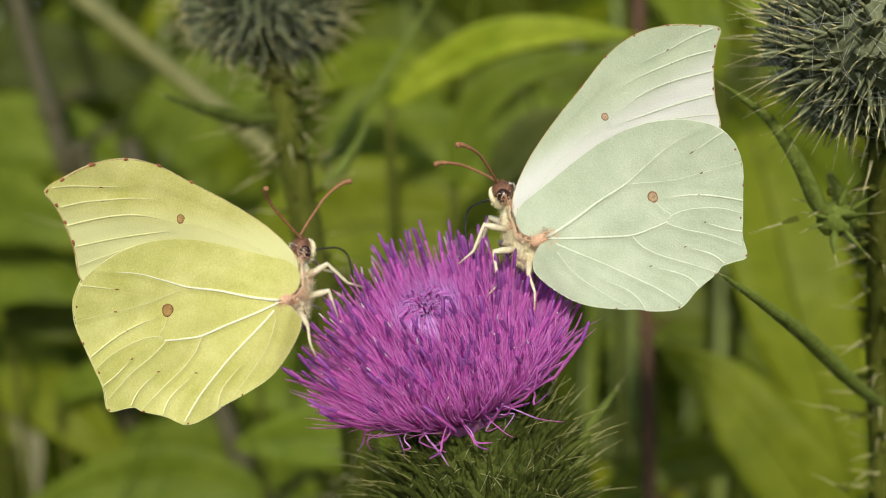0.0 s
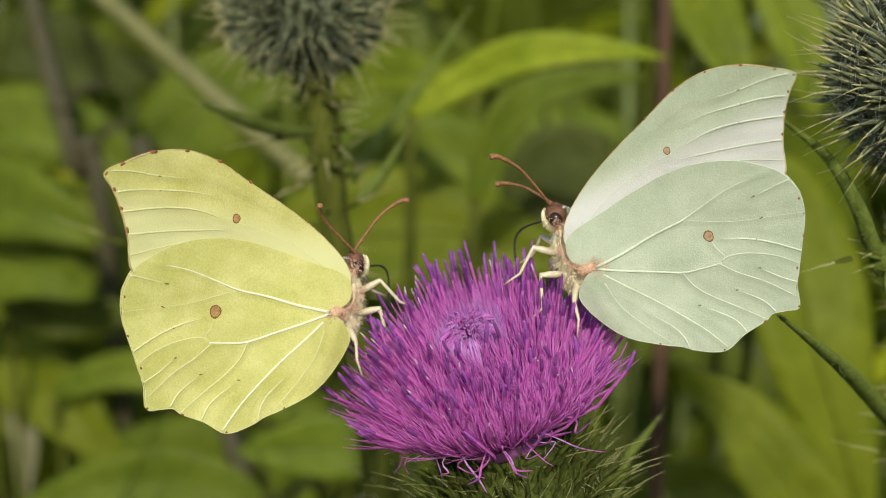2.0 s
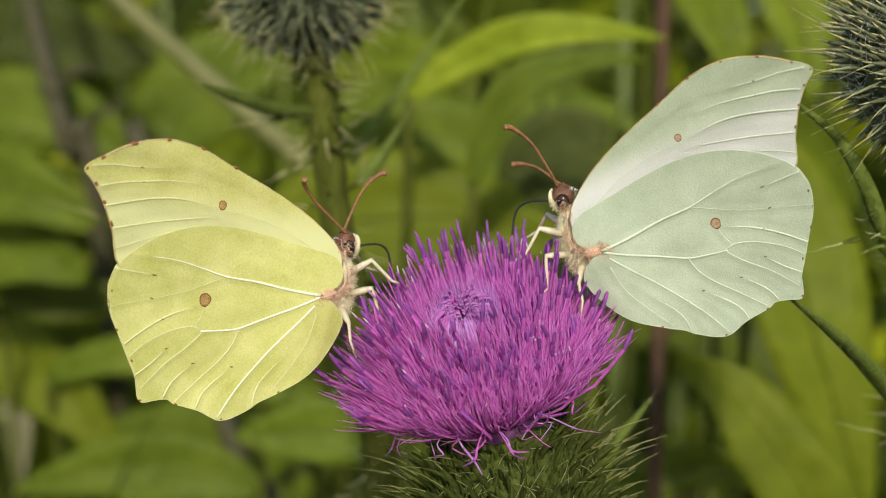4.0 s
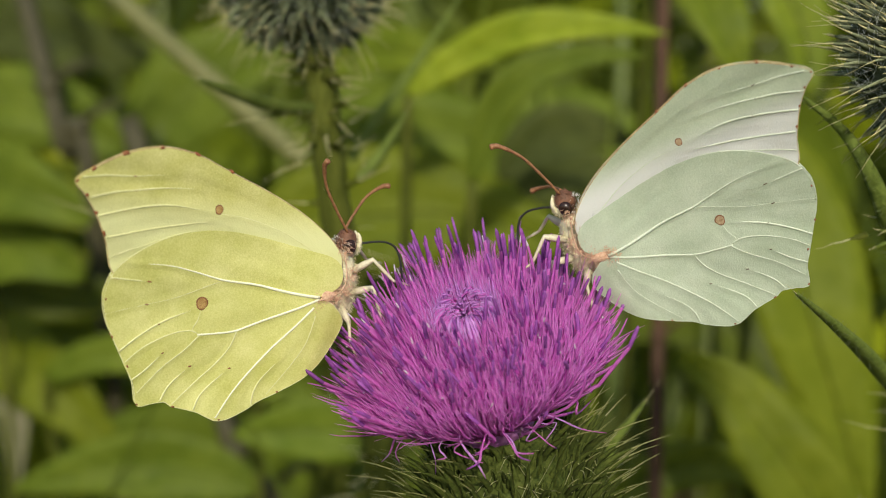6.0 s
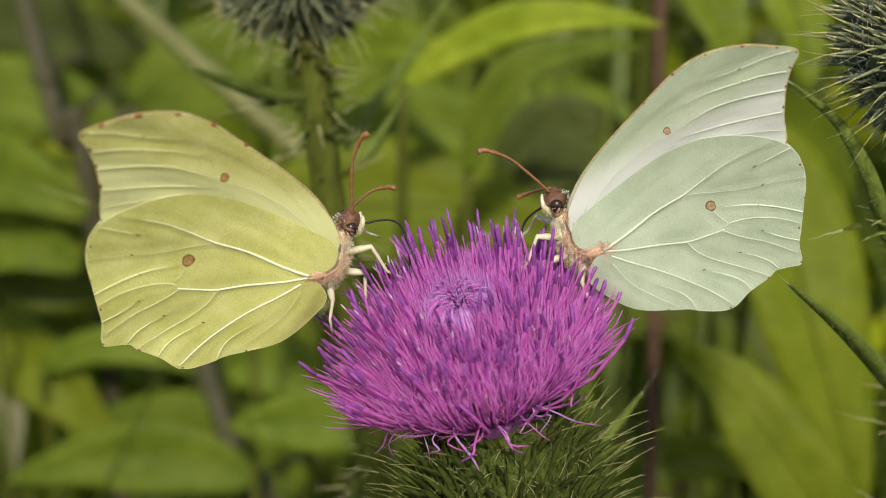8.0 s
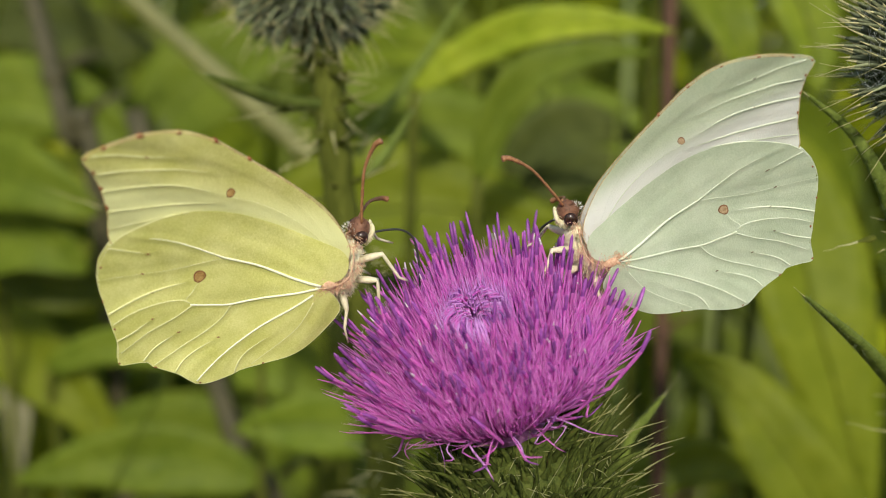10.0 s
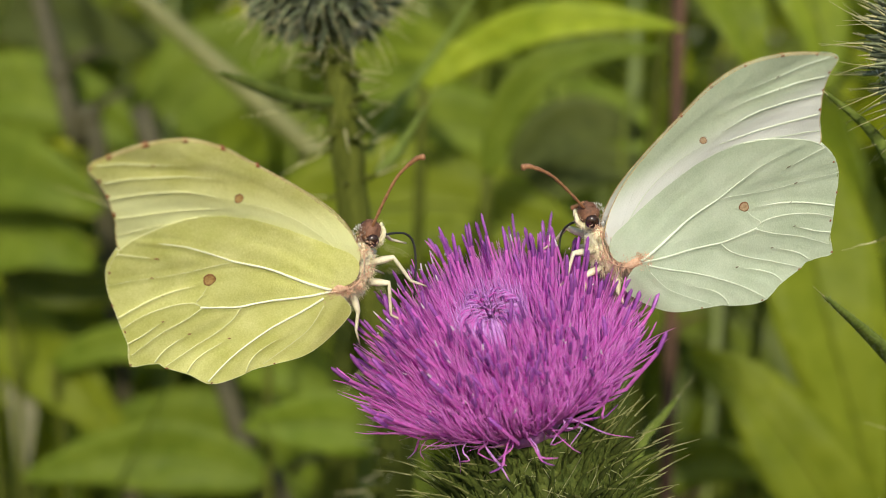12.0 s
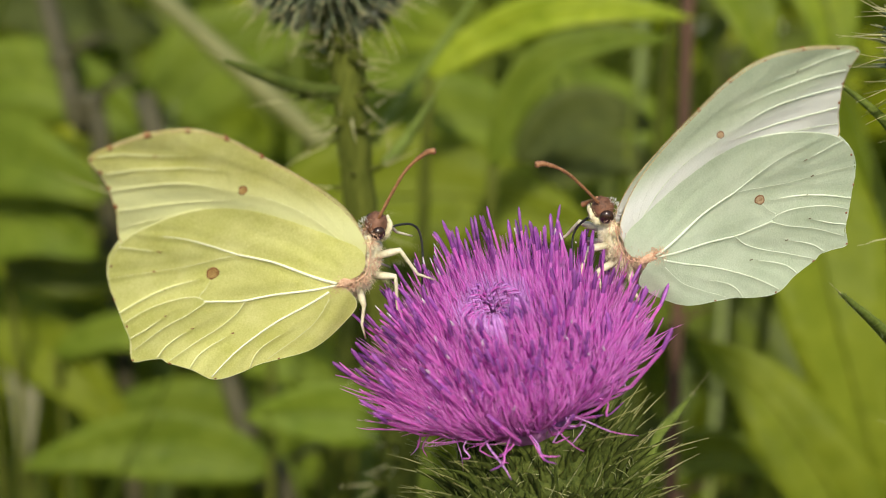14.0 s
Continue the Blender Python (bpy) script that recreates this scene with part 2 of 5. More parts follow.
# ---------------------------------------------------------------- thistle parts
def bract_mesh(name, mats, length, width, spine, bend, seed):
    """A scale-like leaf that ends in a long spine; along +z, its back to +x."""
    rnd = random.Random(seed)
    pts, rad, idx = [], [], []
    total = length + spine
    for i in range(7):
        t = i / 6
        pts.append((bend * t * t * total, rnd.uniform(-0.02, 0.02) * total * t, t * total))
        s = t * total / length
        rad.append(width * (0.55 + 0.6 * s - 1.0 * s * s) if s < 0.9 else width * 0.17 * (1.05 - t) / (1.05 - 0.9 * length / total))
        idx.append(0 if s < 0.8 else 1)
    bm = tube([tuple(c * MM for c in p) for p in pts], [max(r, 0.025) * MM for r in rad], 5, flat=0.55, mats=idx)
    me = bpy.data.meshes.new(name)
    bm.to_mesh(me)
    bm.free()
    for m in mats:
        me.materials.append(m)
    return me


def globe(owner, centre, axis, radius, count, meshes, first, last, seed, lift=0.35, name="bract", small=760, long_small=(3.0, 5.5), ends=(0, 0, 1, 1)):
    """Spiny bracts in a spiral on a globe; first, last: angles from the axis, in degrees."""
    rnd = random.Random(seed)
    base = aim(centre, axis)
    c0, c1 = math.cos(radians(first)), math.cos(radians(last))
    for i in range(count):
        c = c0 + (c1 - c0) * (i + 0.5) / count
        th, ph = math.acos(c), i * 2.39996
        nrm = Vector((math.sin(th) * math.cos(ph), math.sin(th) * math.sin(ph), c))
        d = nrm + Vector((0, 0, lift)) + Vector([rnd.uniform(-0.16, 0.16) for _ in range(3)])
        back = Vector((0, 0, -1))
        z = d.normalized()
        x = (back - z * back.dot(z)).normalized()
        turn = Matrix((x, z.cross(x), z)).transposed().to_4x4()
        ob = part(name, rnd.choice(meshes), None, owner)
        ob.matrix_basis = base @ Matrix.Translation(nrm * radius * 0.97) @ turn @ Matrix.Scale(rnd.uniform(0.8, 1.2), 4)
    bm = bmesh.new()
    for i in range(small):
        c = c0 + (c1 - c0) * rnd.random()
        th, ph = math.acos(c), rnd.uniform(0, 6.2832)
        nrm = Vector((math.sin(th) * math.cos(ph), math.sin(th) * math.sin(ph), c))
        d = (nrm + Vector((0, 0, lift)) + Vector([rnd.uniform(-0.3, 0.3) for _ in range(3)])).normalized()
        a, long = nrm * radius * 0.95, rnd.uniform(*long_small) * MM
        side = nrm.cross(d).normalized() * rnd.uniform(-0.5, 0.5) * MM
        pts = [base @ (a + d * long * t + side * t * t) for t in (0, 0.4, 0.75, 1)]
        add_tube(bm, pts, [0.5 * MM, 0.46 * MM, 0.15 * MM, 0.03 * MM], 4, mats=list(ends), flat=0.4)
    tagged(part("small_bract", bm, list(meshes[0].materials), owner), kind="stuff")


def web(owner, centre, radius, count, seed, reach=1.35, mat=WEB, thick=0.022):
    """Cobweb threads strung between the bracts of a globe."""
    rnd = random.Random(seed)
    bm = bmesh.new()
    for i in range(count):
        a = Vector([rnd.gauss(0, 1) for _ in range(3)]).normalized()
        b = (a + Vector([rnd.gauss(0, 0.17) for _ in range(3)])).normalized()
        r0, r1 = radius * rnd.uniform(1.03, reach), radius * rnd.uniform(1.03, reach)
        m = (a + b).normalized() * (r0 + r1) * 0.5 * rnd.uniform(0.96, 1.04)
        add_tube(bm, [Vector(centre) + a * r0, Vector(centre) + m, Vector(centre) + b * r1], [thick * MM] * 3, 3)
    tagged(part("cobweb_hair", bm, mat, owner, "pale cobweb threads between the bracts"), kind="stuff")


def spiny_stem(owner, path, r0, r1, count, seed, mat, spines=(2.0, 4.5), wings=True):
    """A ribbed stem with little spines, along a curved path."""
    pts = spline(path, 8)
    n = len(pts)
    bm = tube(pts, [(r0 + (r1 - r0) * i / (n - 1)) * (1 + 0.05 * math.sin(i * 1.7)) for i in range(n)], 9)
    stem = part("stem", bm, mat, owner)
    rnd = random.Random(seed)
    me = bract_mesh("stem_spine", [STEM, SPINE], 1.2, 0.8, 3.0, 0.06, seed)
    for i in range(count):
        k = rnd.randrange(1, n - 1)
        d = (pts[k + 1] - pts[k - 1]).normalized()
        ph = rnd.uniform(0, 6.283)
        s = d.orthogonal().normalized()
        out = math.cos(ph) * s + math.sin(ph) * d.cross(s)
        ob = part("spine", me, None, stem)
        ob.matrix_basis = aim(pts[k] + out * r0 * 0.8, out + d * rnd.uniform(-0.5, 0.6)) @ Matrix.Scale(rnd.uniform(*spines) / 4.2, 4)
    bm = bmesh.new()
    seeds = []
    for i in range(count * 3):
        k = rnd.randrange(0, n - 1)
        p = pts[k].lerp(pts[k + 1], rnd.random())
        d = (pts[k + 1] - pts[k]).normalized()
        s = d.orthogonal().normalized()
        ph = rnd.uniform(0, 6.283)
        out = (math.cos(ph) * s + math.sin(ph) * d.cross(s) + d * rnd.uniform(-0.4, 0.4)).normalized()
        seeds.append((p + out * min(r0, r1) * 0.8, p + out * (max(r0, r1) + rnd.uniform(0.4, 1.1) * MM)))
    tagged(part("stem_hair", add_hairs(bm, seeds, 0.03 * MM), STEM_HAIR, stem), kind="stuff")
    return stem


def thistle_leaf(owner, path, width, seed, mat=THISTLE_LEAF, name="leaf", tip=4.0, lobes=4):
    """A narrow rolled thistle leaf, hairy, ending in a straw spine, with spiny lobes at its base."""
    pts = spline(path, 8)
    n = len(pts)
    rnd = random.Random(seed)
    rad = [width * (0.75 + 0.4 * math.sin(math.pi * i / (n - 1))) * (1 - 0.75 * (i / (n - 1)) ** 3) for i in range(n)]
    leaf = part(name, tube(pts, rad, 7, flat=0.6), mat, owner)
    me = bract_mesh("leaf_spine", [SPINE, SPINE], 0.7, 0.3, tip, 0.05, seed)
    d = pts[-1] - pts[-2]
    ob = part("spine", me, None, leaf)
    ob.matrix_basis = aim(pts[-1] - d.normalized() * 0.5 * MM, d)
    for i in range(lobes):
        k = rnd.randrange(0, max(1, n // 3))
        d = (pts[k + 1] - pts[k]).normalized()
        s = d.orthogonal().normalized()
        ph = rnd.uniform(0, 6.283)
        out = math.cos(ph) * s + math.sin(ph) * d.cross(s)
        ob = part("spine", me, None, leaf)
        ob.matrix_basis = aim(pts[k], out + d * 0.4) @ Matrix.Scale(rnd.uniform(0.7, 1.3), 4)
    seeds = []
    for i in range(420):
        k = rnd.randrange(0, n - 1)
        p, d = pts[k].lerp(pts[k + 1], rnd.random()), (pts[k + 1] - pts[k]).normalized()
        s, ph = d.orthogonal().normalized(), rnd.uniform(0, 6.283)
        out = (math.cos(ph) * s + math.sin(ph) * d.cross(s) + d * rnd.uniform(0, 0.7)).normalized()
        seeds.append((p + out * rad[k] * 0.5, p + out * (rad[k] + rnd.uniform(0.15, 0.5) * MM)))
    tagged(part("leaf_hair", add_hairs(bmesh.new(), seeds, 0.03 * MM), STEM_HAIR, leaf), kind="stuff")
    return leaf


# ---------------------------------------------------------------- thistle in flower
AXIS = Vector((-0.28, -0.33, 0.90)).normalized()
MOUTH = Vector((0.00196, -0.00058, -0.00410))      # where the florets leave the cup, from the flower's origin
FLOWER_AT = Vector((0.0, -0.00324, 0.76859))


FACE = aim(MOUTH, AXIS).to_3x3()


def floret_mesh(name, bow, anther, r, seed, pale_end=True, violet=False, end=None):
    """A slender floret 10 mm long along +z that bulges to +x, with a dark anther tube, or pale, thin lobes, at its end."""
    ts = [0, 0.3, 0.55, 1 - anther, 1 - anther * 0.55, 1 - anther * 0.15, 1.0] if anther else [0, 0.3, 0.55, 0.75, 0.88, 0.96, 1.0]
    pts = [(10 * bow * 4 * t * (1 - t) + 0.18 * math.sin(t * 7 + seed * 2), 0.3 * math.sin(t * 5 + seed), 10 * t) for t in ts]
    k = 1.1 if anther else 0.7
    rad = [r * 0.6, r * 0.75, r * 0.9, r * 1.0, r * k, r * k * 0.9, r * 0.3]
    bm = tube([tuple(c * MM for c in p) for p in pts], [q * MM for q in rad], 5, flat=0.8, mats=[0, 0, 0, 1, 1, 1, 1] if anther else [0, 0, 0, 0, 0, 2 if pale_end else 0, 2 if pale_end else 0])
    me = bpy.data.meshes.new(name)
    bm.to_mesh(me)
    bm.free()
    for m in (VIOLET if violet else PETAL, end or ANTHER, STIGMA):
        me.materials.append(m)
    return me


def floret_ends(u, i, rnd, reach=1.0, droop=0.008):
    """Root and tip of a floret on the dimpled dome, in the flower's own axes, its outward direction, and how far out it stands (0 to 1)."""
    far = u ** 0.56
    ph = i * 2.39996 + rnd.uniform(-0.12, 0.12)
    out = Vector((math.cos(ph), math.sin(ph), 0))
    lean = (FACE @ out).y
    front, back = max(0.0, -lean), max(0.0, lean)      # the sunny front stays short and upright, the back stands taller
    across = 16.8 * far * rnd.uniform(0.94, 1.05) * (1 - 0.40 * front * far)
    dip = min(1.0, max(0.0, (far - 0.07) / 0.30))
    rise = (1 - front) * (1.7 * dip * dip * (3 - 2 * dip) - 9.8 * max(0.0, (far - 0.45) / 0.55) ** 1.4) + front * (0.2 * dip - 4.5 * max(0.0, (far - 0.2) / 0.8) ** 1.3)
    up = 14.4 + rise + rnd.gauss(0, 0.45 if far > 0.3 else 0.2) + 3.6 * back * far
    if far > 0.88:
        across *= rnd.uniform(0.92, 1.14)
        up -= rnd.uniform(-2.2, 0.9) + (rnd.uniform(2, 6.5) if rnd.random() < droop * (0.3 + front) else 0)
    root = out * 4.0 * far + Vector((0, 0, 2.2 - 1.6 * far ** 2))
    tip = out * across + Vector((0, 0, up))
    return root * MM, root * MM + (tip - root) * reach * MM, out, far


def build_flower():
    head = new("thistle_flower")
    head.location = FLOWER_AT
    tagged(head, "open magenta thistle flower head with spiny green bracts on its stem", "thistle")
    rnd = random.Random(7)
    base = aim(MOUTH, AXIS)
    turn0 = base.to_3x3().to_4x4()
    bm = add_ball(bmesh.new(), base @ Vector((0, 0, 0.5 * MM)), (4.6 * MM, 4.6 * MM, 3.0 * MM), turn0)
    part("receptacle", bm, FILAMENT, head)
    tipped = [floret_mesh("floret", 0.05 + 0.03 * s, 0.12 + 0.02 * (s % 3), 0.185, s) for s in range(5)]
    wide = [floret_mesh("floret", 0.12 + 0.03 * s, 0.13, 0.185, s + 9) for s in range(3)]
    young = [floret_mesh("floret", 0.05, 0.2, 0.15, s + 20, True, False, CORE) for s in range(3)]
    plain = [floret_mesh("floret", 0.02 + 0.05 * s, 0.0, 0.16, s + 30) for s in range(4)]
    bare = [floret_mesh("floret", 0.04 + 0.05 * s, 0.0, 0.15, s + 40, False) for s in range(4)]
    bluish = [floret_mesh("floret", 0.03 + 0.02 * s, 0.0, 0.13, s + 50, False, True) for s in range(4)]
    total = 300
    for i in range(total):
        u = (i + 0.5) / total
        root, tip, out, far = floret_ends(u, i, rnd, 1.0, 0.13)
        z = (tip - root).normalized()
        x = (out - z * out.dot(z)).normalized()
        turn = Matrix((x, z.cross(x), z)).transposed().to_4x4() @ Matrix.Rotation(rnd.gauss(0, 0.35 + 1.0 * max(0.0, far - 0.6)), 4, "Z")
        grow = 1.0
        if far < 0.11:
            me, grow = rnd.choice(young), 0.78
        elif far < 0.25:
            me, grow = rnd.choice(bluish), 0.82 + 0.6 * max(0.0, far - 0.1)
        elif rnd.random() < (0.60 if far > 0.87 else 0.55 if far < 0.38 else 0.36):
            me = rnd.choice(plain if rnd.random() < 0.2 else bare)
        else:
            me, grow = rnd.choice(tipped if far < 0.6 else wide), rnd.uniform(0.97, 1.14)
        ob = part("floret", me, None, head)
        w = rnd.uniform(0.85, 1.2)
        ob.matrix_basis = base @ Matrix.Translation(root) @ turn @ Matrix.Diagonal((w, w, grow * (tip - root).length / (10 * MM), 1))
    # crowd of thin corolla lobes between them
    bm = bmesh.new()
    count = 7000
    for i in range(count):
        u = (i + 0.5) / count
        root, tip, out, far = floret_ends(u, i, rnd, 0.93 if u > 0.06 else 0.96)
        if far < 0.105:
            continue
        tip = root + (tip - root) * (rnd.uniform(0.72, 0.94) if far > 0.3 else rnd.uniform(0.9, 1.02))
        bow = (rnd.uniform(0.0, 0.06) + (0.13 * far if far < 0.88 else 0.13 * rnd.random())) * (tip - root).length
        wob = Vector([rnd.gauss(0, 0.18 if far < 0.27 else 0.45 if far < 0.8 else 1.0) for _ in range(3)]) * MM
        pts = [base @ (root.lerp(tip, t) + out * bow * 4 * t * (1 - t) + wob * t * t) for t in (0, 0.35, 0.6, 0.82, 1)]
        r = rnd.uniform(0.09, 0.18) * (0.75 if far < 0.3 else 1.0) * MM
        k = 3 if far < 0.11 else 2 if far < 0.25 and rnd.random() < 0.95 else 0 if rnd.random() < 0.9 else 1
        dark = 4 if k < 2 and 0.3 < far < 0.95 and rnd.random() < 0.02 else k
        add_tube(bm, pts, [r * 0.6, r, r * 0.95, r * (0.62 if dark == k else 0.9), r * (0.12 if dark == k else 0.3)], 4, flat=0.35, mats=[k, k, k, dark, dark])
    # short young florets round the eye, curled towards the middle
    for i in range(330):
        far = 0.015 + 0.15 * math.sqrt((i + 0.5) / 330)
        root, tip, out, _ = floret_ends(far ** (1 / 0.56), i, rnd)
        high, r0 = tip.z + (rnd.uniform(-0.3, 0.6) - 4.3 + 18.0 * far) * MM, 16.8 * far * MM
        pts = [base @ (out * (r0 + dr * MM) + Vector((0, 0, high + dz * MM))) for dr, dz in ((0.7, -4.0), (0.9, -2.0), (0.6, -0.8), (0.1, -0.15), (-0.7, 0.1))]
        r = rnd.uniform(0.11, 0.19) * MM
        k = 3 if far < 0.06 else 2 if rnd.random() < 0.5 else 4 if rnd.random() < 0.08 else 1
        add_tube(bm, pts, [r * 0.8, r, r, r, r * 0.4], 5, flat=0.7, mat=k)
    # short ones that fill the dome from below
    for i in range(4200):
        u = 0.05 + 0.95 * (i + 0.5) / 4200
        root, tip, out, far = floret_ends(u, i, rnd, rnd.uniform(0.55, 0.82))
        bow = (rnd.uniform(0.0, 0.06) + 0.11 * far) * (tip - root).length
        wob = Vector([rnd.gauss(0, 0.5) for _ in range(3)]) * MM
        pts = [base @ (root.lerp(tip, t) + out * bow * 4 * t * (1 - t) + wob * t * t) for t in (0, 0.5, 0.8, 1)]
        r = rnd.uniform(0.14, 0.24) * MM
        add_tube(bm, pts, [r * 0.7, r, r * 0.8, r * 0.2], 4, flat=0.35, mat=0)
    # spent florets that hang over the cup's rim
    for i in range(46):
        ph = rnd.uniform(0, 6.2832)
        out = Vector((math.cos(ph), math.sin(ph), 0))
        if (FACE @ out).y > -0.1:
            continue
        fall, wide, swing = rnd.uniform(0.3, 2.6) if i % 5 else rnd.uniform(3.5, 6.5), rnd.uniform(7.2, 9.8), rnd.gauss(0, 2.0)
        side, curl = out.cross(Vector((0, 0, 1))), rnd.gauss(0, 0.6)
        pts = [base @ (Vector((out.x * q, out.y * q, z)) * MM + side * k * MM) for q, z, k in ((4, 1, 0), (wide * 0.8, 4.0, 0.2 * swing), (wide, 3.4, 0.5 * swing + curl), (wide + 0.6, 3.2 - fall * 0.5, 0.8 * swing - curl), (wide + 0.3 + 0.4 * curl, 3.2 - fall, 1.2 * swing + 0.5 * curl))]
        r = rnd.uniform(0.09, 0.17) * MM
        add_tube(bm, spline(pts, 3), [r * (0.8 + 0.2 * math.sin(q)) if q < 12 else r * 0.4 for q in range(13)], 5, flat=0.6, mats=[rnd.choice((1, 1, 2))] * 9 + [rnd.choice((1, 2, 4))] * 4)
    grains = bmesh.new()
    for i in range(60):      # pollen on the spreading florets
        root, tip, out, far = floret_ends(rnd.uniform(0.45, 1.0), rnd.randrange(4000), rnd, rnd.uniform(0.84, 0.94))
        r = rnd.uniform(0.05, 0.11) * MM
        add_ball(grains, base @ (tip + Vector([rnd.gauss(0, 0.2) for _ in range(3)]) * MM), (r, r, r), None, 4, 6)
    tagged(part("pollen_grain", grains, STIGMA, head, "white pollen grains on the florets"), kind="stuff")
    tagged(part("corolla_lobe", bm, [FILAMENT, PETAL, VIOLET, CORE, ANTHER], head, "crowd of thin pink corolla lobes"), kind="stuff")
    # involucre
    CUP_AXIS = Vector((-0.10, -0.22, 0.97)).normalized()
    centre = MOUTH + Vector((0.0027, 0.0012, -0.0103))
    bm = add_ball(bmesh.new(), centre, (8.8 * MM, 8.8 * MM, 10.2 * MM), aim((0, 0, 0), CUP_AXIS), 16, 22)
    cup = part("involucre", bm, BRACT, head, "green cup of overlapping spiny bracts")
    meshes = [bract_mesh("bract", [BRACT, CUP_SPINE], 4.4, 0.58, 2.3, b, s) for s, b in enumerate((0.25, 0.4, 0.6, 0.3, 0.75))]
    globe(cup, centre, CUP_AXIS, 8.9 * MM, 295, meshes, 28, 150, 3, 2.0, small=1300, long_small=(2.0, 3.4), ends=(0, 0, 0, 1))
    web(head, centre, 9.1 * MM, 420, 5, 1.16, CUP_WEB, 0.045)
    foot = centre - AXIS * 10 * MM
    spiny_stem(head, [foot, foot + Vector((0.004, 0.006, -0.03)), (0.012, 0.02, -0.25), (0.02, 0.03, -0.82)], 2.6 * MM, 4.5 * MM, 40, 4, STEM)
    return head


FLOWER_HEAD = build_flower()


# ---------------------------------------------------------------- butterflies
# outlines in millimetres: x to the belly side, y up, from the root of the wings
FORE = [(-24.60, 12.29), (-22.92, 13.43), (-20.17, 14.76), (-16.64, 15.31), (-13.12, 14.52), (-9.51, 12.68), (-5.27, 10.52), (-1.35, 8.09), (1.39, 5.58), (2.33, 3.55), (1.39, 1.39), (-2.14, 0.80), (-8.02, 1.00), (-13.90, 1.58), (-18.60, 2.17), (-20.72, 2.96), (-21.27, 5.31), (-21.82, 7.07), (-22.60, 9.03), (-23.62, 10.80)]
HIND = [(0.02, 0.02), (1.39, 0.60), (2.29, 1.58), (2.29, 2.96), (1.20, 4.13), (-2.14, 5.00), (-6.06, 6.02), (-9.98, 6.68), (-13.90, 6.49), (-17.04, 5.58), (-19.19, 4.33), (-20.64, 2.96), (-21.43, 0.80), (-21.27, -1.55), (-20.37, -3.90), (-19.39, -6.26), (-18.41, -8.61), (-17.98, -10.84), (-16.64, -10.92), (-15.27, -10.88), (-14.29, -11.47), (-11.94, -12.22), (-9.51, -13.35), (-6.84, -12.57), (-5.59, -11.82), (-3.31, -10.65), (-0.57, -8.61), (1.39, -6.26), (2.57, -3.90), (2.65, -2.34), (1.39, -0.77)]
# veins: the stout ones of the cell, the branches, and the short ones that meet the edge
HIND_CELL = [
    ([(0.0, 0.0), (-3.3, 0.4), (-6.2, 1.0), (-9.5, 1.5), (-11.9, 2.3), (-14.6, 3.2), (-16.8, 3.6), (-19.0, 3.8)], 0.21),
    ([(0.0, -0.2), (-3.2, -1.8), (-5.5, -2.9), (-7.9, -3.9), (-10.0, -4.1), (-12.0, -4.1)], 0.16),
    ([(-0.5, -1.1), (-2.4, -3.4), (-4.2, -5.6), (-5.8, -7.6), (-8.2, -10.5), (-9.9, -13.0)], 0.14),
    ([(-12.0, -4.0), (-12.5, -3.5), (-12.0, -2.6), (-11.7, -1.7)], 0.09),
]
HIND_BRANCHES = [
    ([(-9.5, 1.5), (-11.2, 0.9), (-14.2, -0.1), (-17.2, -0.6), (-21.4, -1.2)], 0.085),
    ([(-12.1, -3.9), (-13.0, -3.6), (-15.0, -3.9), (-17.6, -5.0), (-19.3, -6.3)], 0.11),
    ([(-11.8, -4.2), (-13.4, -5.7), (-15.6, -7.3), (-18.0, -9.6)], 0.11),
    ([(-7.9, -3.9), (-8.5, -5.6), (-9.9, -7.3), (-12.1, -9.2), (-14.4, -11.2)], 0.12),
    ([(-0.3, -2.0), (-1.0, -4.9), (-2.3, -7.5), (-3.5, -9.5), (-4.5, -10.9)], 0.09),
    ([(-0.5, 0.9), (-1.3, 2.2), (-2.8, 3.2), (-5.7, 4.2), (-8.7, 4.8)], 0.05),
]
HIND_EDGE = [
    ([(-17.1, 1.8), (-18.9, 2.1), (-20.9, 2.5)], 0.11),
    ([(-12.3, -1.5), (-14.1, -2.0), (-16.0, -2.7), (-18.0, -3.8), (-19.9, -5.1)], 0.13),
    ([(-12.6, -7.4), (-14.7, -9.2), (-15.6, -10.7)], 0.12),
    ([(-15.5, -5.7), (-17.0, -7.1), (-18.6, -8.2)], 0.12),
    ([(-8.5, -7.9), (-11.3, -10.3), (-12.2, -12.0)], 0.12),
    ([(-3.1, -6.6), (-5.1, -9.1), (-5.9, -10.7), (-6.1, -12.1)], 0.12),
]
HIND_VEINS = HIND_CELL + HIND_BRANCHES + HIND_EDGE
FORE_CELL = [
    ([(0.2, 4.5), (-2.2, 7.0), (-5.4, 9.2), (-8.7, 10.9), (-11.8, 12.1), (-14.6, 13.0)], 0.07),
    ([(-0.2, 4.3), (-3.6, 6.4), (-7.5, 7.9), (-10.8, 8.5)], 0.08),
    ([(-11.0, 8.5), (-11.7, 9.8), (-11.7, 11.1)], 0.05),
    ([(1.0, 4.7), (-0.6, 6.8), (-3.9, 9.1), (-8.0, 11.4), (-11.2, 12.9)], 0.055),
]
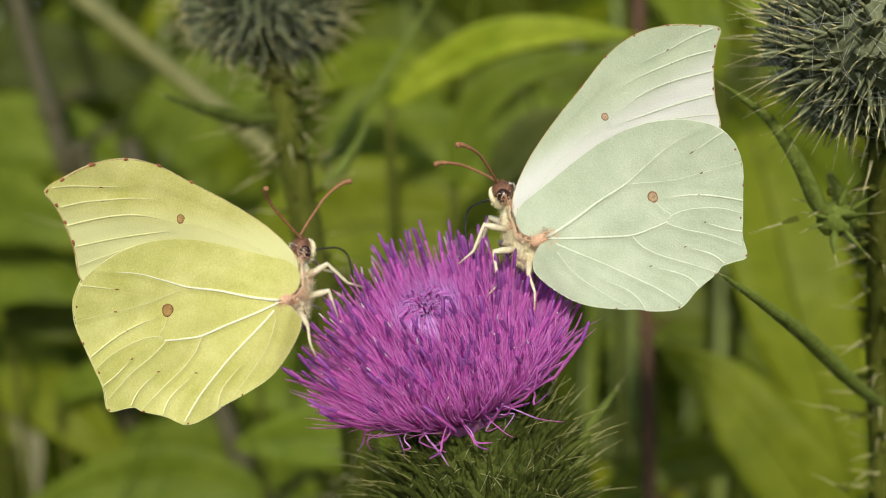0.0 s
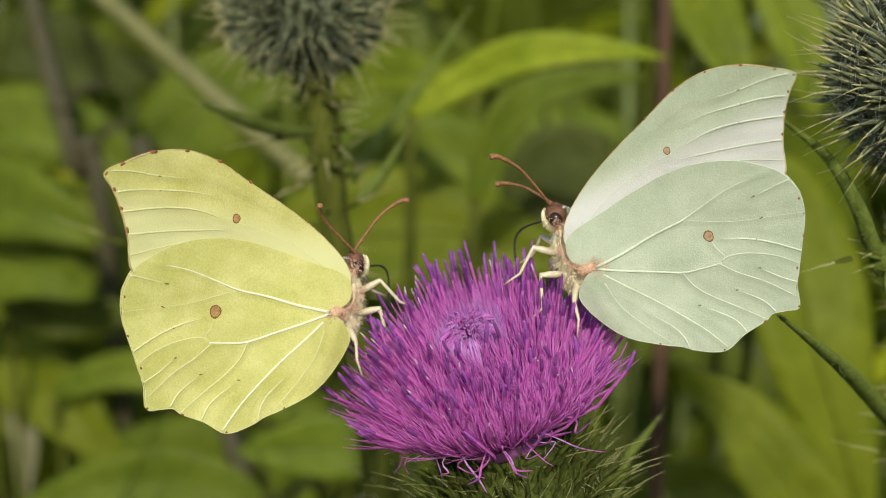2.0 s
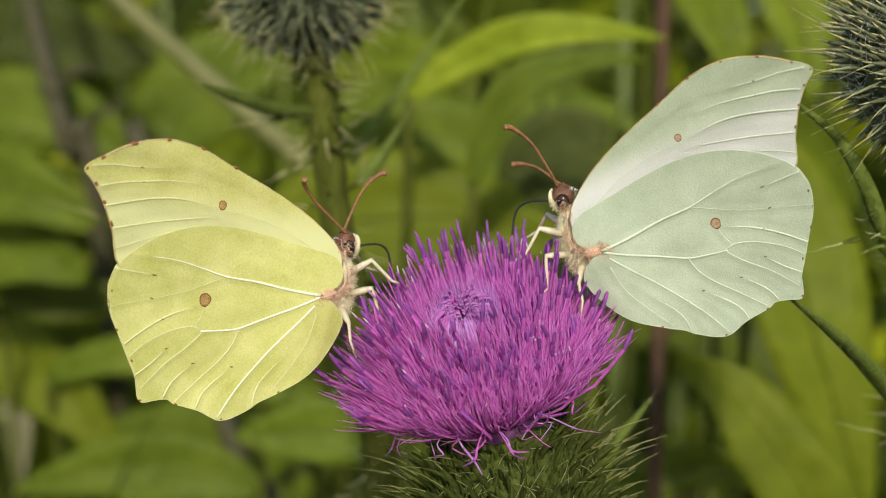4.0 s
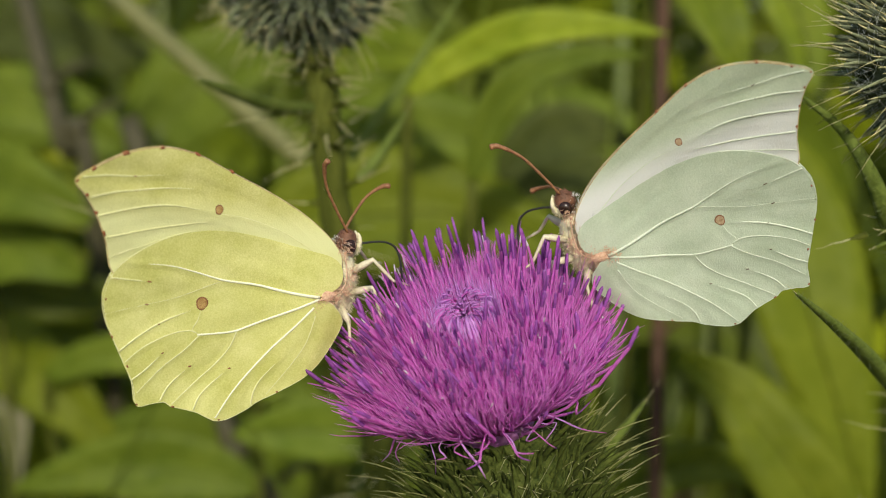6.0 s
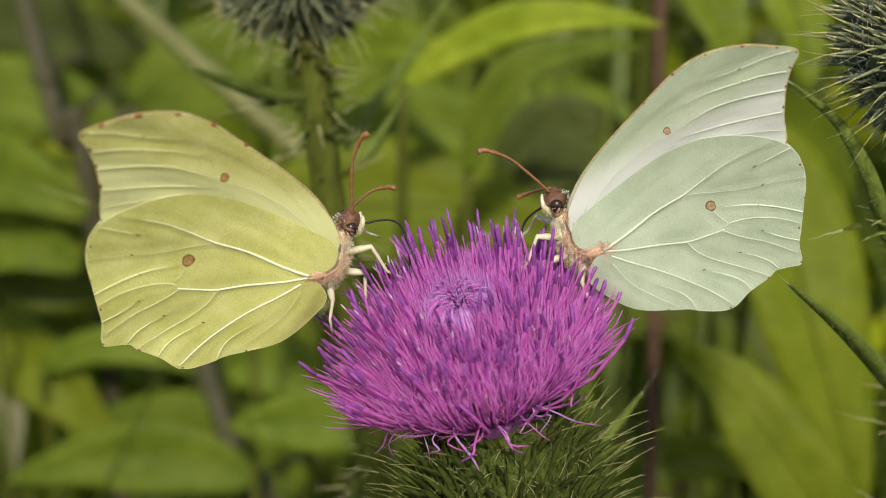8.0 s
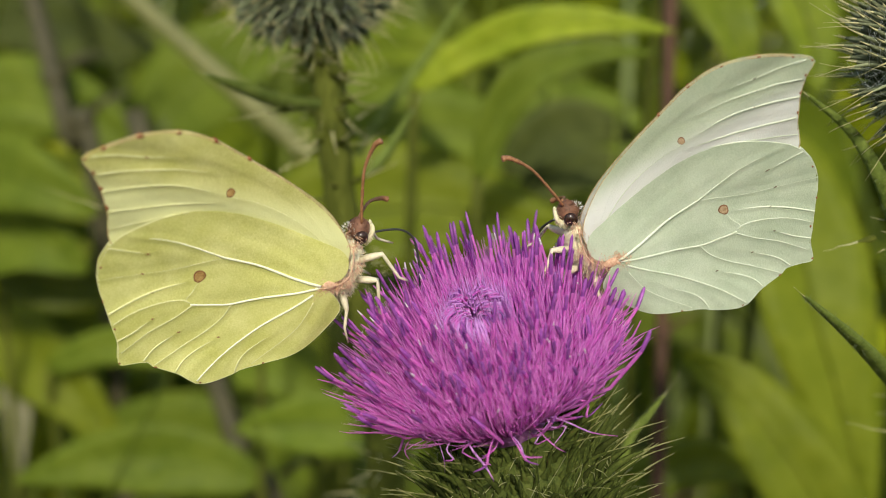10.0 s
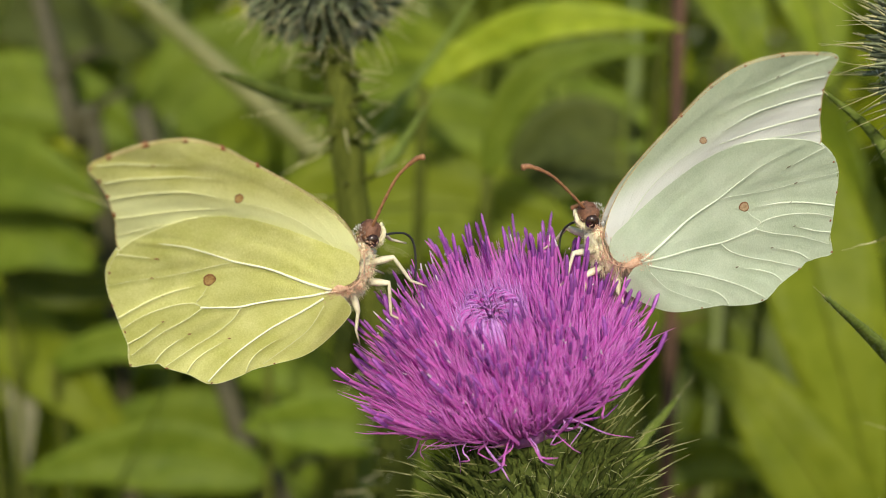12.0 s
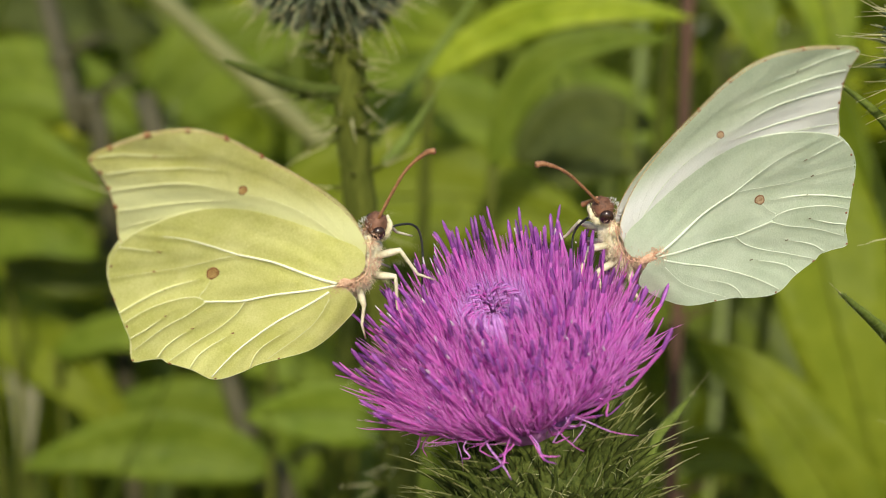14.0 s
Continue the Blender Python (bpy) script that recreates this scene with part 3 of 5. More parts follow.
FORE_EDGE = [
    ([(-14.2, 12.7), (-16.2, 13.7), (-17.2, 14.7)], 0.06),
    ([(-14.6, 12.6), (-19.1, 12.5), (-21.8, 12.7), (-24.0, 12.6)], 0.11),
    ([(-11.7, 10.9), (-15.5, 11.2), (-18.9, 11.1), (-20.9, 11.0), (-23.1, 10.6)], 0.12),
    ([(-11.4, 8.6), (-14.8, 9.4), (-18.1, 9.4), (-22.3, 8.7)], 0.13),
    ([(-10.7, 7.7), (-13.8, 7.4), (-17.9, 7.0), (-21.4, 6.5)], 0.12),
    ([(-10.0, 6.9), (-13.7, 6.5), (-18.4, 5.3), (-21.0, 4.4)], 0.09),
]
FORE_VEINS = FORE_CELL + FORE_EDGE
HIND_SPOTS = [((-11.6, -0.9), 0.72)]
FORE_SPOTS = [((-10.49, 8.88), 0.5)]
HIND_MARKS = [(-17.1, 1.8), (-17.2, -0.6), (-16.0, -2.7), (-15.5, -5.7), (-12.6, -7.4), (-8.5, -7.9), (-17.98, -10.77), (-14.29, -11.47), (-9.51, -13.24), (-3.39, -10.65), (-21.27, 0.33), (-20.56, -3.59), (-19.00, -6.73)]
FORE_MARKS = [(-23.00, 13.35), (-20.09, 14.80), (-16.64, 15.27), (-13.12, 14.56), (-9.51, 12.76), (-19.1, 12.5), (-18.9, 11.1), (-18.1, 9.4), (-23.51, 10.88), (-22.53, 9.03), (-21.70, 6.96), (-24.49, 12.29)]


def wing_gap(x, y, hind):
    """Half the space between the two sides at a place on the wings, in millimetres."""
    r2 = (x - 1.5) ** 2 + (y - 0.5) ** 2
    body = 1.5 * math.exp(-r2 / 46) + 1.0 * math.exp(-((x + 1.0) ** 2 / 10 + (y + 6) ** 2 / 40))
    lift = 0.42 if hind else 0.2
    return lift + body


def wing_bow(x, y, hind):
    """How far the closed wings bow to one side as a whole, with fine waves between the veins."""
    dish = 1.1 * (math.hypot(x + 11, y - 3) / 14) ** 2
    wave = 0.11 * math.sin(math.atan2(y - 1, 2 - x) * 13) * min(1, math.hypot(x, y) / 14) if hind else 0.06 * math.sin(y * 1.5 + x * 0.4)
    return dish + wave + 0.10 * noise.noise(Vector((x * 0.2, y * 0.2, 3.0))) + 0.03 * noise.noise(Vector((x * 0.9, y * 0.9, 7.0)))


def vein_relief(veins):
    """How the membrane rises to its veins and dips below them, in millimetres: a function of arrays x, y."""
    a, b, high = [], [], []
    for line, r in veins:
        pts = spline([(x, y, 0) for x, y in line], 4)
        a += [p[:2] for p in pts[:-1]]
        b += [p[:2] for p in pts[1:]]
        high += [0.015 + 0.38 * r] * (len(pts) - 1)
    a, b, high = np.array(a), np.array(b), np.array(high)
    d = b - a
    size = (d ** 2).sum(1)
    down = np.where((d[:, 0] < 0)[:, None], np.stack([-d[:, 1], d[:, 0]], 1), np.stack([d[:, 1], -d[:, 0]], 1)) / np.sqrt(size)[:, None]

    def relief(x, y):
        q = np.stack([np.atleast_1d(x), np.atleast_1d(y)], 1)
        w = q[:, None] - a[None]
        t = np.clip((w * d).sum(2) / size, 0, 1)
        off = w - t[..., None] * d
        far2 = (off ** 2).sum(2)
        k = far2.argmin(1)
        n = np.arange(len(q))
        far = np.sqrt(far2[n, k])
        below = (off[n, k] * down[k]).sum(1) > 0
        h = high[k]
        ridge = h * np.exp(-(far / 0.34) ** 2) - np.where(below, 0.55, 0.2) * h * np.exp(-((far - 0.55) / 0.4) ** 2)
        return ridge + 0.04 * (1 - np.exp(-(far / 1.1) ** 2))
    return relief


def wing_mesh(outline, hind, side, facing, relief):
    """The wing's blade filled inside its outline, gently curved, pleated along the veins, with thickness."""
    from mathutils.geometry import delaunay_2d_cdt
    rim = [Vector((p.x, p.y)) for p in spline([(x, y, 0) for x, y in outline], 5, True)]
    rim = [p * (1 + 0.004 * math.sin(23 * math.atan2(p.y, -p.x - 6)) + 0.004 * noise.noise(Vector((p.x, p.y, 0)))) for p in rim]
    step = 0.3 if side == facing else 0.75
    ring = np.array([p[:] for p in rim])
    after = np.roll(ring, -1, 0)
    lo, hi = ring.min(0), ring.max(0)
    gx, gy = np.meshgrid(np.arange(lo[0], hi[0], step), np.arange(lo[1], hi[1], step))
    gx = gx + 0.5 * step * (np.arange(len(gx)) % 2)[:, None]
    grid = np.stack([gx.ravel(), gy.ravel()], 1)
    x, y = grid[:, :1], grid[:, 1:]
    rise = np.where(after[:, 1] == ring[:, 1], 1e-9, after[:, 1] - ring[:, 1])
    crossed = ((ring[:, 1] > y) != (after[:, 1] > y)) & (x < (after[:, 0] - ring[:, 0]) * (y - ring[:, 1]) / rise + ring[:, 0])
    near = np.sqrt(((grid[:, None] - ring[None]) ** 2).sum(2)).min(1)
    grid = grid[(crossed.sum(1) % 2 == 1) & (near > 0.22)]
    pts = list(rim) + [Vector(q) for q in grid.tolist()]
    vs, _, fs, _, _, _ = delaunay_2d_cdt(pts, [], [list(range(len(rim)))], 1, 1e-5)
    bm = bmesh.new()
    close = 1.0 if side == facing else 0.5      # the far pair leans against the near one
    lift = relief([v.x for v in vs], [v.y for v in vs])
    for off in (-0.03, 0.03):
        made = [bm.verts.new((v.x * MM, (side * (close * wing_gap(v.x, v.y, hind) + h) + facing * wing_bow(v.x, v.y, hind) + off) * MM, v.y * MM)) for v, h in zip(vs, lift)]
        for f in fs:
            face = bm.faces.new([made[k] for k in (f if off < 0 else f[::-1])])
            face.smooth = True
    return bm


def build_butterfly(yellow):
    fly = new("butterfly")
    if yellow:
        tagged(fly, "yellow brimstone butterfly with closed wings clinging to the thistle", "butterfly", "brimstone butterflies on the flower")
    else:
        tagged(fly, "pale green brimstone butterfly with closed wings feeding on the thistle", "butterfly", "brimstone butterflies on the flower")
    facing = -1 if yellow else 1
    squeeze = 1.0 if yellow else 0.955      # the pale one's hindwings are a little shorter
    hind_blade, fore_blade, vein = (YELLOW_WING, YELLOW_FORE, YELLOW_VEIN) if yellow else (PALE_WING, PALE_FORE, PALE_VEIN)

    reliefs = {}

    def on_wing(x, y, hind, side, up=0.0):
        close = 1.0 if side == facing else 0.5
        return Vector((x * MM, (side * (close * wing_gap(x, y, hind) + up + float(reliefs[hind](x, y)[0])) + facing * wing_bow(x, y, hind)) * MM, y * MM))

    for side in (-1, 1):
        for hind, outline, veins, spots, marks in ((False, FORE, FORE_VEINS, FORE_SPOTS, FORE_MARKS), (True, HIND, HIND_VEINS, HIND_SPOTS, HIND_MARKS)):
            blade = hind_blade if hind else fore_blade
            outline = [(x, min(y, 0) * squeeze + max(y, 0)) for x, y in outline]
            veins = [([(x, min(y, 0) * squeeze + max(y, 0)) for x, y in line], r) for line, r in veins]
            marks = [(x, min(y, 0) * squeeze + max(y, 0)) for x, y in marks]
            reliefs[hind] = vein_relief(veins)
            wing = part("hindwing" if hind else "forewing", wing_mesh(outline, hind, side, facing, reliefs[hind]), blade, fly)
            for k, (line, r) in enumerate(veins):
                pts = [on_wing(p.x, p.y, hind, side, -0.02) for p in spline([(x, y, 0) for x, y in line], 5)]
                n = len(pts)
                free = k >= (10 if hind else 4)      # fades out inwards
                swell = [min(1.0, 0.2 + 2.2 * i / (n - 1)) if free else 1 - (0.85 if r > 0.2 else 0.25) * i / (n - 1) for i in range(n)]
                part("vein", tube(pts, [r * MM * q for q in swell], 6, flat=0.8), blade if r < 0.075 else MAIN_VEIN if r > 0.135 and yellow else vein, wing)
            for (x, y), r in spots:
                r *= 1.0 if yellow else 0.85
                rnd = random.Random(5)
                bm = bmesh.new()
                rings = []
                for k, (q, up) in enumerate(((1.0, 0.02), (0.76, 0.07), (0.6, 0.05), (0.3, 0.06))):
                    rings.append([bm.verts.new(on_wing(x + r * q * 0.9 * math.cos(a) * (1 + 0.07 * math.sin(3 * a + 1)), y + r * q * 1.05 * math.sin(a), hind, side, up)) for a in (2 * math.pi * i / 20 for i in range(20))])
                for k in range(3):
                    for i in range(20):
                        f = bm.faces.new((rings[k][i], rings[k][(i + 1) % 20], rings[k + 1][(i + 1) % 20], rings[k + 1][i]))
                        f.smooth, f.material_index = True, 1 if k == 0 else 0
                bm.faces.new(rings[3])
                bmesh.ops.recalc_face_normals(bm, faces=bm.faces)
                part("spot", bm, [SPOT if yellow else PALE_SPOT, SPOT_RIM], wing, "orange-brown eye spot with a dark rim")
            rnd_mark = random.Random(8)
            rim = spline([(x, y, 0) for x, y in outline], 5, True)
            for k, (x, y) in enumerate(marks):
                inner = hind and k < 6 or not hind and 5 <= k < 8
                p0, p1 = min(zip(rim, rim[1:]), key=lambda e: (e[0].x - x) ** 2 + (e[0].y - y) ** 2)
                slope = math.atan2(p1.y - p0.y, p1.x - p0.x) if not inner else rnd_mark.uniform(-0.3, 0.3)
                long = (0.2 if inner else 0.18 if hind or not yellow else 0.32) * rnd_mark.uniform(0.75, 1.25)
                size = (long * MM, 0.05 * MM, (0.07 if inner else 0.10 if hind or not yellow else 0.15) * MM)
                c = on_wing(x, y, hind, side, 0.03)
                part("margin_mark", add_ball(bmesh.new(), c, size, Matrix.Rotation(-slope, 4, 'Y'), 5, 7, 0.35), RUST if yellow or not inner else GREY_MARK, wing)
            # fringe along the edge
            edge = rim if not hind else rim[8 * 5:]
            pts = [on_wing(p.x, p.y, hind, side) for p in edge]
            part("wing_edge", tube(pts, 0.055 * MM, 4), vein if hind else WING_EDGE, wing)

    # thorax, abdomen, collar
    rnd = random.Random(11 if yellow else 12)
    bm = add_ball(bmesh.new(), Vector((3.2, 0, 0.0)) * MM, (1.85 * MM, 1.9 * MM, 3.9 * MM), Matrix.Rotation(radians(6), 4, "Y"), 14, 18, 0.1)
    thorax = part("thorax", bm, BODY, fly, "furry cream thorax")
    seeds = []
    for i in range(2200):
        a = Vector([rnd.gauss(0, 1) for _ in range(3)]).normalized()
        p = Vector((3.2 + 1.8 * a.x, 1.85 * a.y, 3.8 * a.z)) * MM
        d = (a + Vector((0.3, 0, -0.7)) + Vector([rnd.gauss(0, 0.25) for _ in range(3)])).normalized()
        seeds.append((p, p + d * rnd.uniform(0.3, 0.9) * MM))
    tagged(part("thorax_hair", add_hairs(bmesh.new(), seeds, 0.035 * MM), HAIR, thorax), kind="stuff")
    pts = [Vector(p) * MM for p in ((2.7, 0, -1.8), (1.6, 0.2 * facing, -4.2), (0.0, 0.4 * facing, -6.6), (-1.8, 0.5 * facing, -8.8), (-3.4, 0.6 * facing, -10.4))]
    part("abdomen", tube(spline(pts, 4), [(1.25 - 0.45 * abs(i / 16 - 0.3) - 0.45 * (i / 16) ** 3) * MM for i in range(17)], 12), BODY, fly)
    for side in (-1, 1):
        arc = [on_wing(x + 0.03, y, True, side, 0.06) for x, y in [(2.41, 4.72), (2.72, 2.96), (2.65, 1.39), (1.98, 0.49), (1.00, 0.02), (-0.18, -0.30)]]
        part("wing_collar", tube(spline(arc, 5), 0.07 * MM, 7, flat=0.7), PINK, fly, "pinkish brown rim at the wing roots")

    # pink and dark fur where the wings join
    for side in (-1, 1):
        seeds = []
        for i in range(420):
            k = rnd.random()
            x, y = [(2.65, 4.72), (3.16, 2.37), (2.76, 0.80), (1.78, 0.09), (-0.18, -0.45)][min(4, int(k * 5))]
            c = on_wing(x + rnd.gauss(0, 0.35), y + rnd.gauss(0, 0.5), True, side, -0.1)
            d = Vector((rnd.gauss(0.5, 0.4), side * 0.5, rnd.gauss(-0.6, 0.4))).normalized()
            seeds.append((c, c + d * rnd.uniform(0.25, 0.6) * MM))
        for i in range(180):
            c = on_wing(rnd.gauss(0.7, 0.4), rnd.gauss(-0.1, 0.3), True, side, -0.05)
            d = Vector((rnd.gauss(-0.8, 0.3), side * 0.35, rnd.gauss(-0.15, 0.3))).normalized()
            seeds.append((c, c + d * rnd.uniform(0.2, 0.55) * MM))
        tagged(part("shoulder_hair", add_hairs(bmesh.new(), seeds, 0.04 * MM), PINK, thorax), kind="stuff")
        part("wing_root", add_ball(bmesh.new(), on_wing(1.0, 0.1, True, side, -0.3), (1.0 * MM, 0.5 * MM, 0.7 * MM), None, 8, 10, 0.2), PINK, fly)

    # head
    head = part("head", add_ball(bmesh.new(), Vector((3.75, 0, 5.1)) * MM, (1.1 * MM, 1.15 * MM, 1.2 * MM), None, 12, 16, 0.1), HEAD, fly, "brown furry head")
    for side in (-1, 1):
        part("eye", add_ball(bmesh.new(), Vector((3.7, side * 1.12, 4.75)) * MM, (0.72 * MM, 0.55 * MM, 0.80 * MM), None, 12, 16), EYE, head, "glossy dark brown eye")
        palp = [Vector(p) * MM for p in ((4.4, side * 0.45, 4.0), (5.0, side * 0.5, 4.8), (5.0, side * 0.42, 5.5), (4.8, side * 0.35, 6.0))]
        part("palp", tube(spline(palp, 4), [(0.20 + 0.07 * math.sin(math.pi * i / 12) - 0.14 * (i / 12) ** 3) * MM for i in range(13)], 8), BODY, head, "cream furry palp")
    seeds, top = [], []
    for i in range(420):
        a = Vector([rnd.gauss(0, 1) for _ in range(3)]).normalized()
        a = Vector((abs(a.x), a.y, a.z - 0.5)).normalized()
        p = Vector((4.4 + 0.75 * a.x, 0.85 * a.y, 4.7 + 1.0 * a.z)) * MM
        seeds.append((p, p + (a + Vector((0.35, 0, -0.3))).normalized() * rnd.uniform(0.25, 0.55) * MM))
    for i in range(200):
        a = Vector([rnd.gauss(0, 1) for _ in range(3)]).normalized()
        p = Vector((2.9 + 0.7 * a.x, 1.1 * a.y, 4.6 + 1.0 * a.z)) * MM
        top.append((p, p + (a + Vector((-0.3, 0, 0.5))).normalized() * rnd.uniform(0.15, 0.36) * MM))
    crown = []
    for i in range(320):
        a = Vector([rnd.gauss(0, 1) for _ in range(3)]).normalized()
        p = Vector((3.75 + 1.0 * a.x, 1.05 * a.y, 5.1 + 1.1 * a.z)) * MM
        if a.z < 0.55 and abs(a.y) > 0.3:
            continue
        crown.append((p, p + (a + Vector((0.3, 0, 0.5))).normalized() * rnd.uniform(0.15, 0.42) * MM))
    tagged(part("crown_hair", add_hairs(bmesh.new(), crown, 0.04 * MM), HEAD, head), kind="stuff")
    tagged(part("face_hair", add_hairs(bmesh.new(), seeds, 0.035 * MM), HAIR, head), kind="stuff")
    tagged(part("neck_hair", add_hairs(bmesh.new(), top, 0.035 * MM), GREY_HAIR, head), kind="stuff")

    # antennae: along +z, the club bent to +x
    feelers = []
    for side in (-1, 1):
        pts = spline([(0, 0, 0), (0.15 * MM, 0, 3 * MM), (0.5 * MM, 0, 6 * MM), (1.5 * MM, 0, 8.4 * MM), (2.3 * MM, 0, 9.0 * MM)], 6)
        n = len(pts)
        rad = [(0.155 + 0.02 * math.sin(i * 2.1) + 0.2 * max(0, i / (n - 1) - 0.55) / 0.45) * MM for i in range(n)]
        rad[-1] *= 0.6
        ob = part("antenna", tube(pts, rad, 7), ANTENNA, fly, "reddish clubbed antenna")
        ob.matrix_basis = aim(Vector((3.6, side * 0.45, 6.1)) * MM, (0.45, side * 0.35, 0.8))
        feelers.append(ob)
    tongue = spline([(0, 0, 0), (2.0 * MM, 0, 0.3 * MM), (3.7 * MM, 0, 0.2 * MM), (4.9 * MM, 0, -0.7 * MM), (5.6 * MM, 0, -3.0 * MM), (5.9 * MM, 0, -6.5 * MM)], 6)
    ob = part("proboscis", tube(tongue, 0.125 * MM, 6), TONGUE, fly, "thin black proboscis dipped into the florets")
    ob.matrix_basis = Matrix.Translation(Vector((5.0, 0, 4.6)) * MM)
    feelers.append(ob)

    # legs
    for side in (-1, 1):
        for line in (((4.1, 1.2, 2.0), (6.0, 2.2, 3.6), (8.0, 3.4, 1.6), (10.0, 3.6, 1.0)),
                     ((4.2, 1.3, -0.3), (6.2, 2.6, 0.6), (6.9, 3.8, -2.6), (8.8, 4.0, -3.5)),
                     ((3.2, 1.3, -1.8), (3.8, 2.6, -3.2), (3.8, 3.4, -5.0), (4.6, 3.6, -6.8))):
            p = [Vector((x, side * y, z)) * MM for x, y, z in line]
            path = [p[0], p[0].lerp(p[1], 0.6), p[1], p[1].lerp(p[2], 0.15), p[1].lerp(p[2], 0.85), p[2], p[2].lerp(p[3], 0.4), p[3]]
            part("leg", tube(path, [0.38 * MM, 0.40 * MM, 0.26 * MM, 0.20 * MM, 0.18 * MM, 0.15 * MM, 0.13 * MM, 0.09 * MM], 7), LEG, fly, "thin cream leg")
    return fly, feelers


YELLOW_FLY, YELLOW_FEELERS = build_butterfly(True)
PALE_FLY, PALE_FEELERS = build_butterfly(False)
for ob in PALE_FLY.children:      # this one's body sits closer in the wings, its head drawn up
    shift = {"head": (-0.95, 0, 0.95), "thorax": (-0.3, 0, 0.35), "abdomen": (-0.2, 0, 0.2), "leg": (-0.2, 0, 0.2)}.get(ob.name.split(".")[0], (0, 0, 0))
    ob.location += Vector(shift) * MM
YELLOW_FLY.scale = PALE_FLY.scale = (0.965, 0.965, 0.965)


# ---------------------------------------------------------------- thistles in bud
def build_bud(label, centre, radius, axis, stem, seed, spine=3.6, skin=GREY_BRACT):
    plant = new("thistle_bud")
    tagged(plant, label, "thistle")
    centre, axis = Vector(centre), Vector(axis).normalized()
    plant.location = (stem[-1][0], stem[-1][1], 0)
    o = plant.location.copy()
    bm = add_ball(bmesh.new(), centre - o, (radius, radius, radius * 0.95), None, 16, 22)
    cup = part("bud", bm, skin, plant, "round grey-green bud of spiny bracts")
    meshes = [bract_mesh("bract", [skin, SPINE], 4.2 if skin is HAIRY_BRACT else 3.4, 0.42 if skin is HAIRY_BRACT else 0.62, spine, b, s + seed) for s, b in enumerate((0.0, 0.1, 0.2, -0.1, 0.28))]
    globe(cup, centre - o, axis, radius, 260, meshes, 0, 158, seed, 0.3)
    web(plant, centre - o, radius, 600 if skin is GREY_BRACT else 1500, seed + 1, 1.30)
    foot = centre - o - axis * radius * 0.9
    spiny_stem(plant, [foot] + [Vector(p) - o for p in stem], (2.3 if skin is GREY_BRACT else 1.75) * MM, (2.5 if skin is GREY_BRACT else 2.2) * MM, 130, seed + 2, STEM, (2.5, 7.0) if skin is HAIRY_BRACT else (4.0, 8.0))
    return plant, o


LEFT_BUD, lo = build_bud("round grey-green thistle bud on a spiny stem behind the flower", (-0.0262, 0.0467, 0.8126), 9.2 * MM, (0.03, -0.1, 1),
                         [(-0.0237, 0.0477, 0.7990), (-0.0226, 0.0480, 0.7920), (-0.0205, 0.0511, 0.7761), (-0.0160, 0.0562, 0.7556), (-0.0132, 0.0580, 0.7307), (-0.0125, 0.0567, 0.7022), (-0.0125, 0.0567, 0.0)], 40)
thistle_leaf(LEFT_BUD, [Vector(p) - lo for p in ((-0.0231, 0.0469, 0.7940), (-0.0280, 0.0443, 0.7940), (-0.0330, 0.0405, 0.7955), (-0.0384, 0.0368, 0.7976))], 1.15 * MM, 50, DARK_THISTLE)
thistle_leaf(LEFT_BUD, [Vector(p) - lo for p in ((-0.0207, 0.0815, 0.7841), (-0.0165, 0.0852, 0.7914), (-0.0096, 0.0893, 0.8018), (-0.0014, 0.0939, 0.8151))], 0.8 * MM, 51)
thistle_leaf(LEFT_BUD, [Vector(p) - lo for p in ((-0.0177, 0.0495, 0.7840), (-0.0149, 0.0526, 0.7871), (-0.0112, 0.0562, 0.7934))], 0.9 * MM, 52)
RIGHT_BUD, ro = build_bud("large grey-green thistle bud with long straw spines beside the flower", (0.0464, 0.0006, 0.8052), 9.2 * MM, (-0.12, -0.25, 1),
                          [(0.0494, 0.0056, 0.7936), (0.0524, 0.0119, 0.7812), (0.0570, 0.0227, 0.7635), (0.0594, 0.0251, 0.7427), (0.0614, 0.0233, 0.7113), (0.0614, 0.0233, 0.0)], 60, 3.2, HAIRY_BRACT)
thistle_leaf(RIGHT_BUD, [Vector(p) - ro for p in ((0.0543, 0.0170, 0.7797), (0.0473, 0.0095, 0.7834), (0.0431, 0.0058, 0.7852), (0.0398, 0.0038, 0.7905), (0.0363, 0.0045, 0.7955), (0.0307, 0.0038, 0.7994))], 0.95 * MM, 61, tip=2.0)
thistle_leaf(RIGHT_BUD, [Vector(p) - ro for p in ((0.0463, 0.0082, 0.7840), (0.0455, 0.0073, 0.7867), (0.0440, 0.0063, 0.7891))], 0.8 * MM, 62, tip=1.5)
thistle_leaf(RIGHT_BUD, [Vector(p) - ro for p in ((0.0570, 0.0219, 0.7580), (0.0507, 0.0146, 0.7626), (0.0419, 0.0050, 0.7703), (0.0353, -0.0023, 0.7753), (0.0287, -0.0083, 0.7799))], 1.0 * MM, 63, tip=2.5)


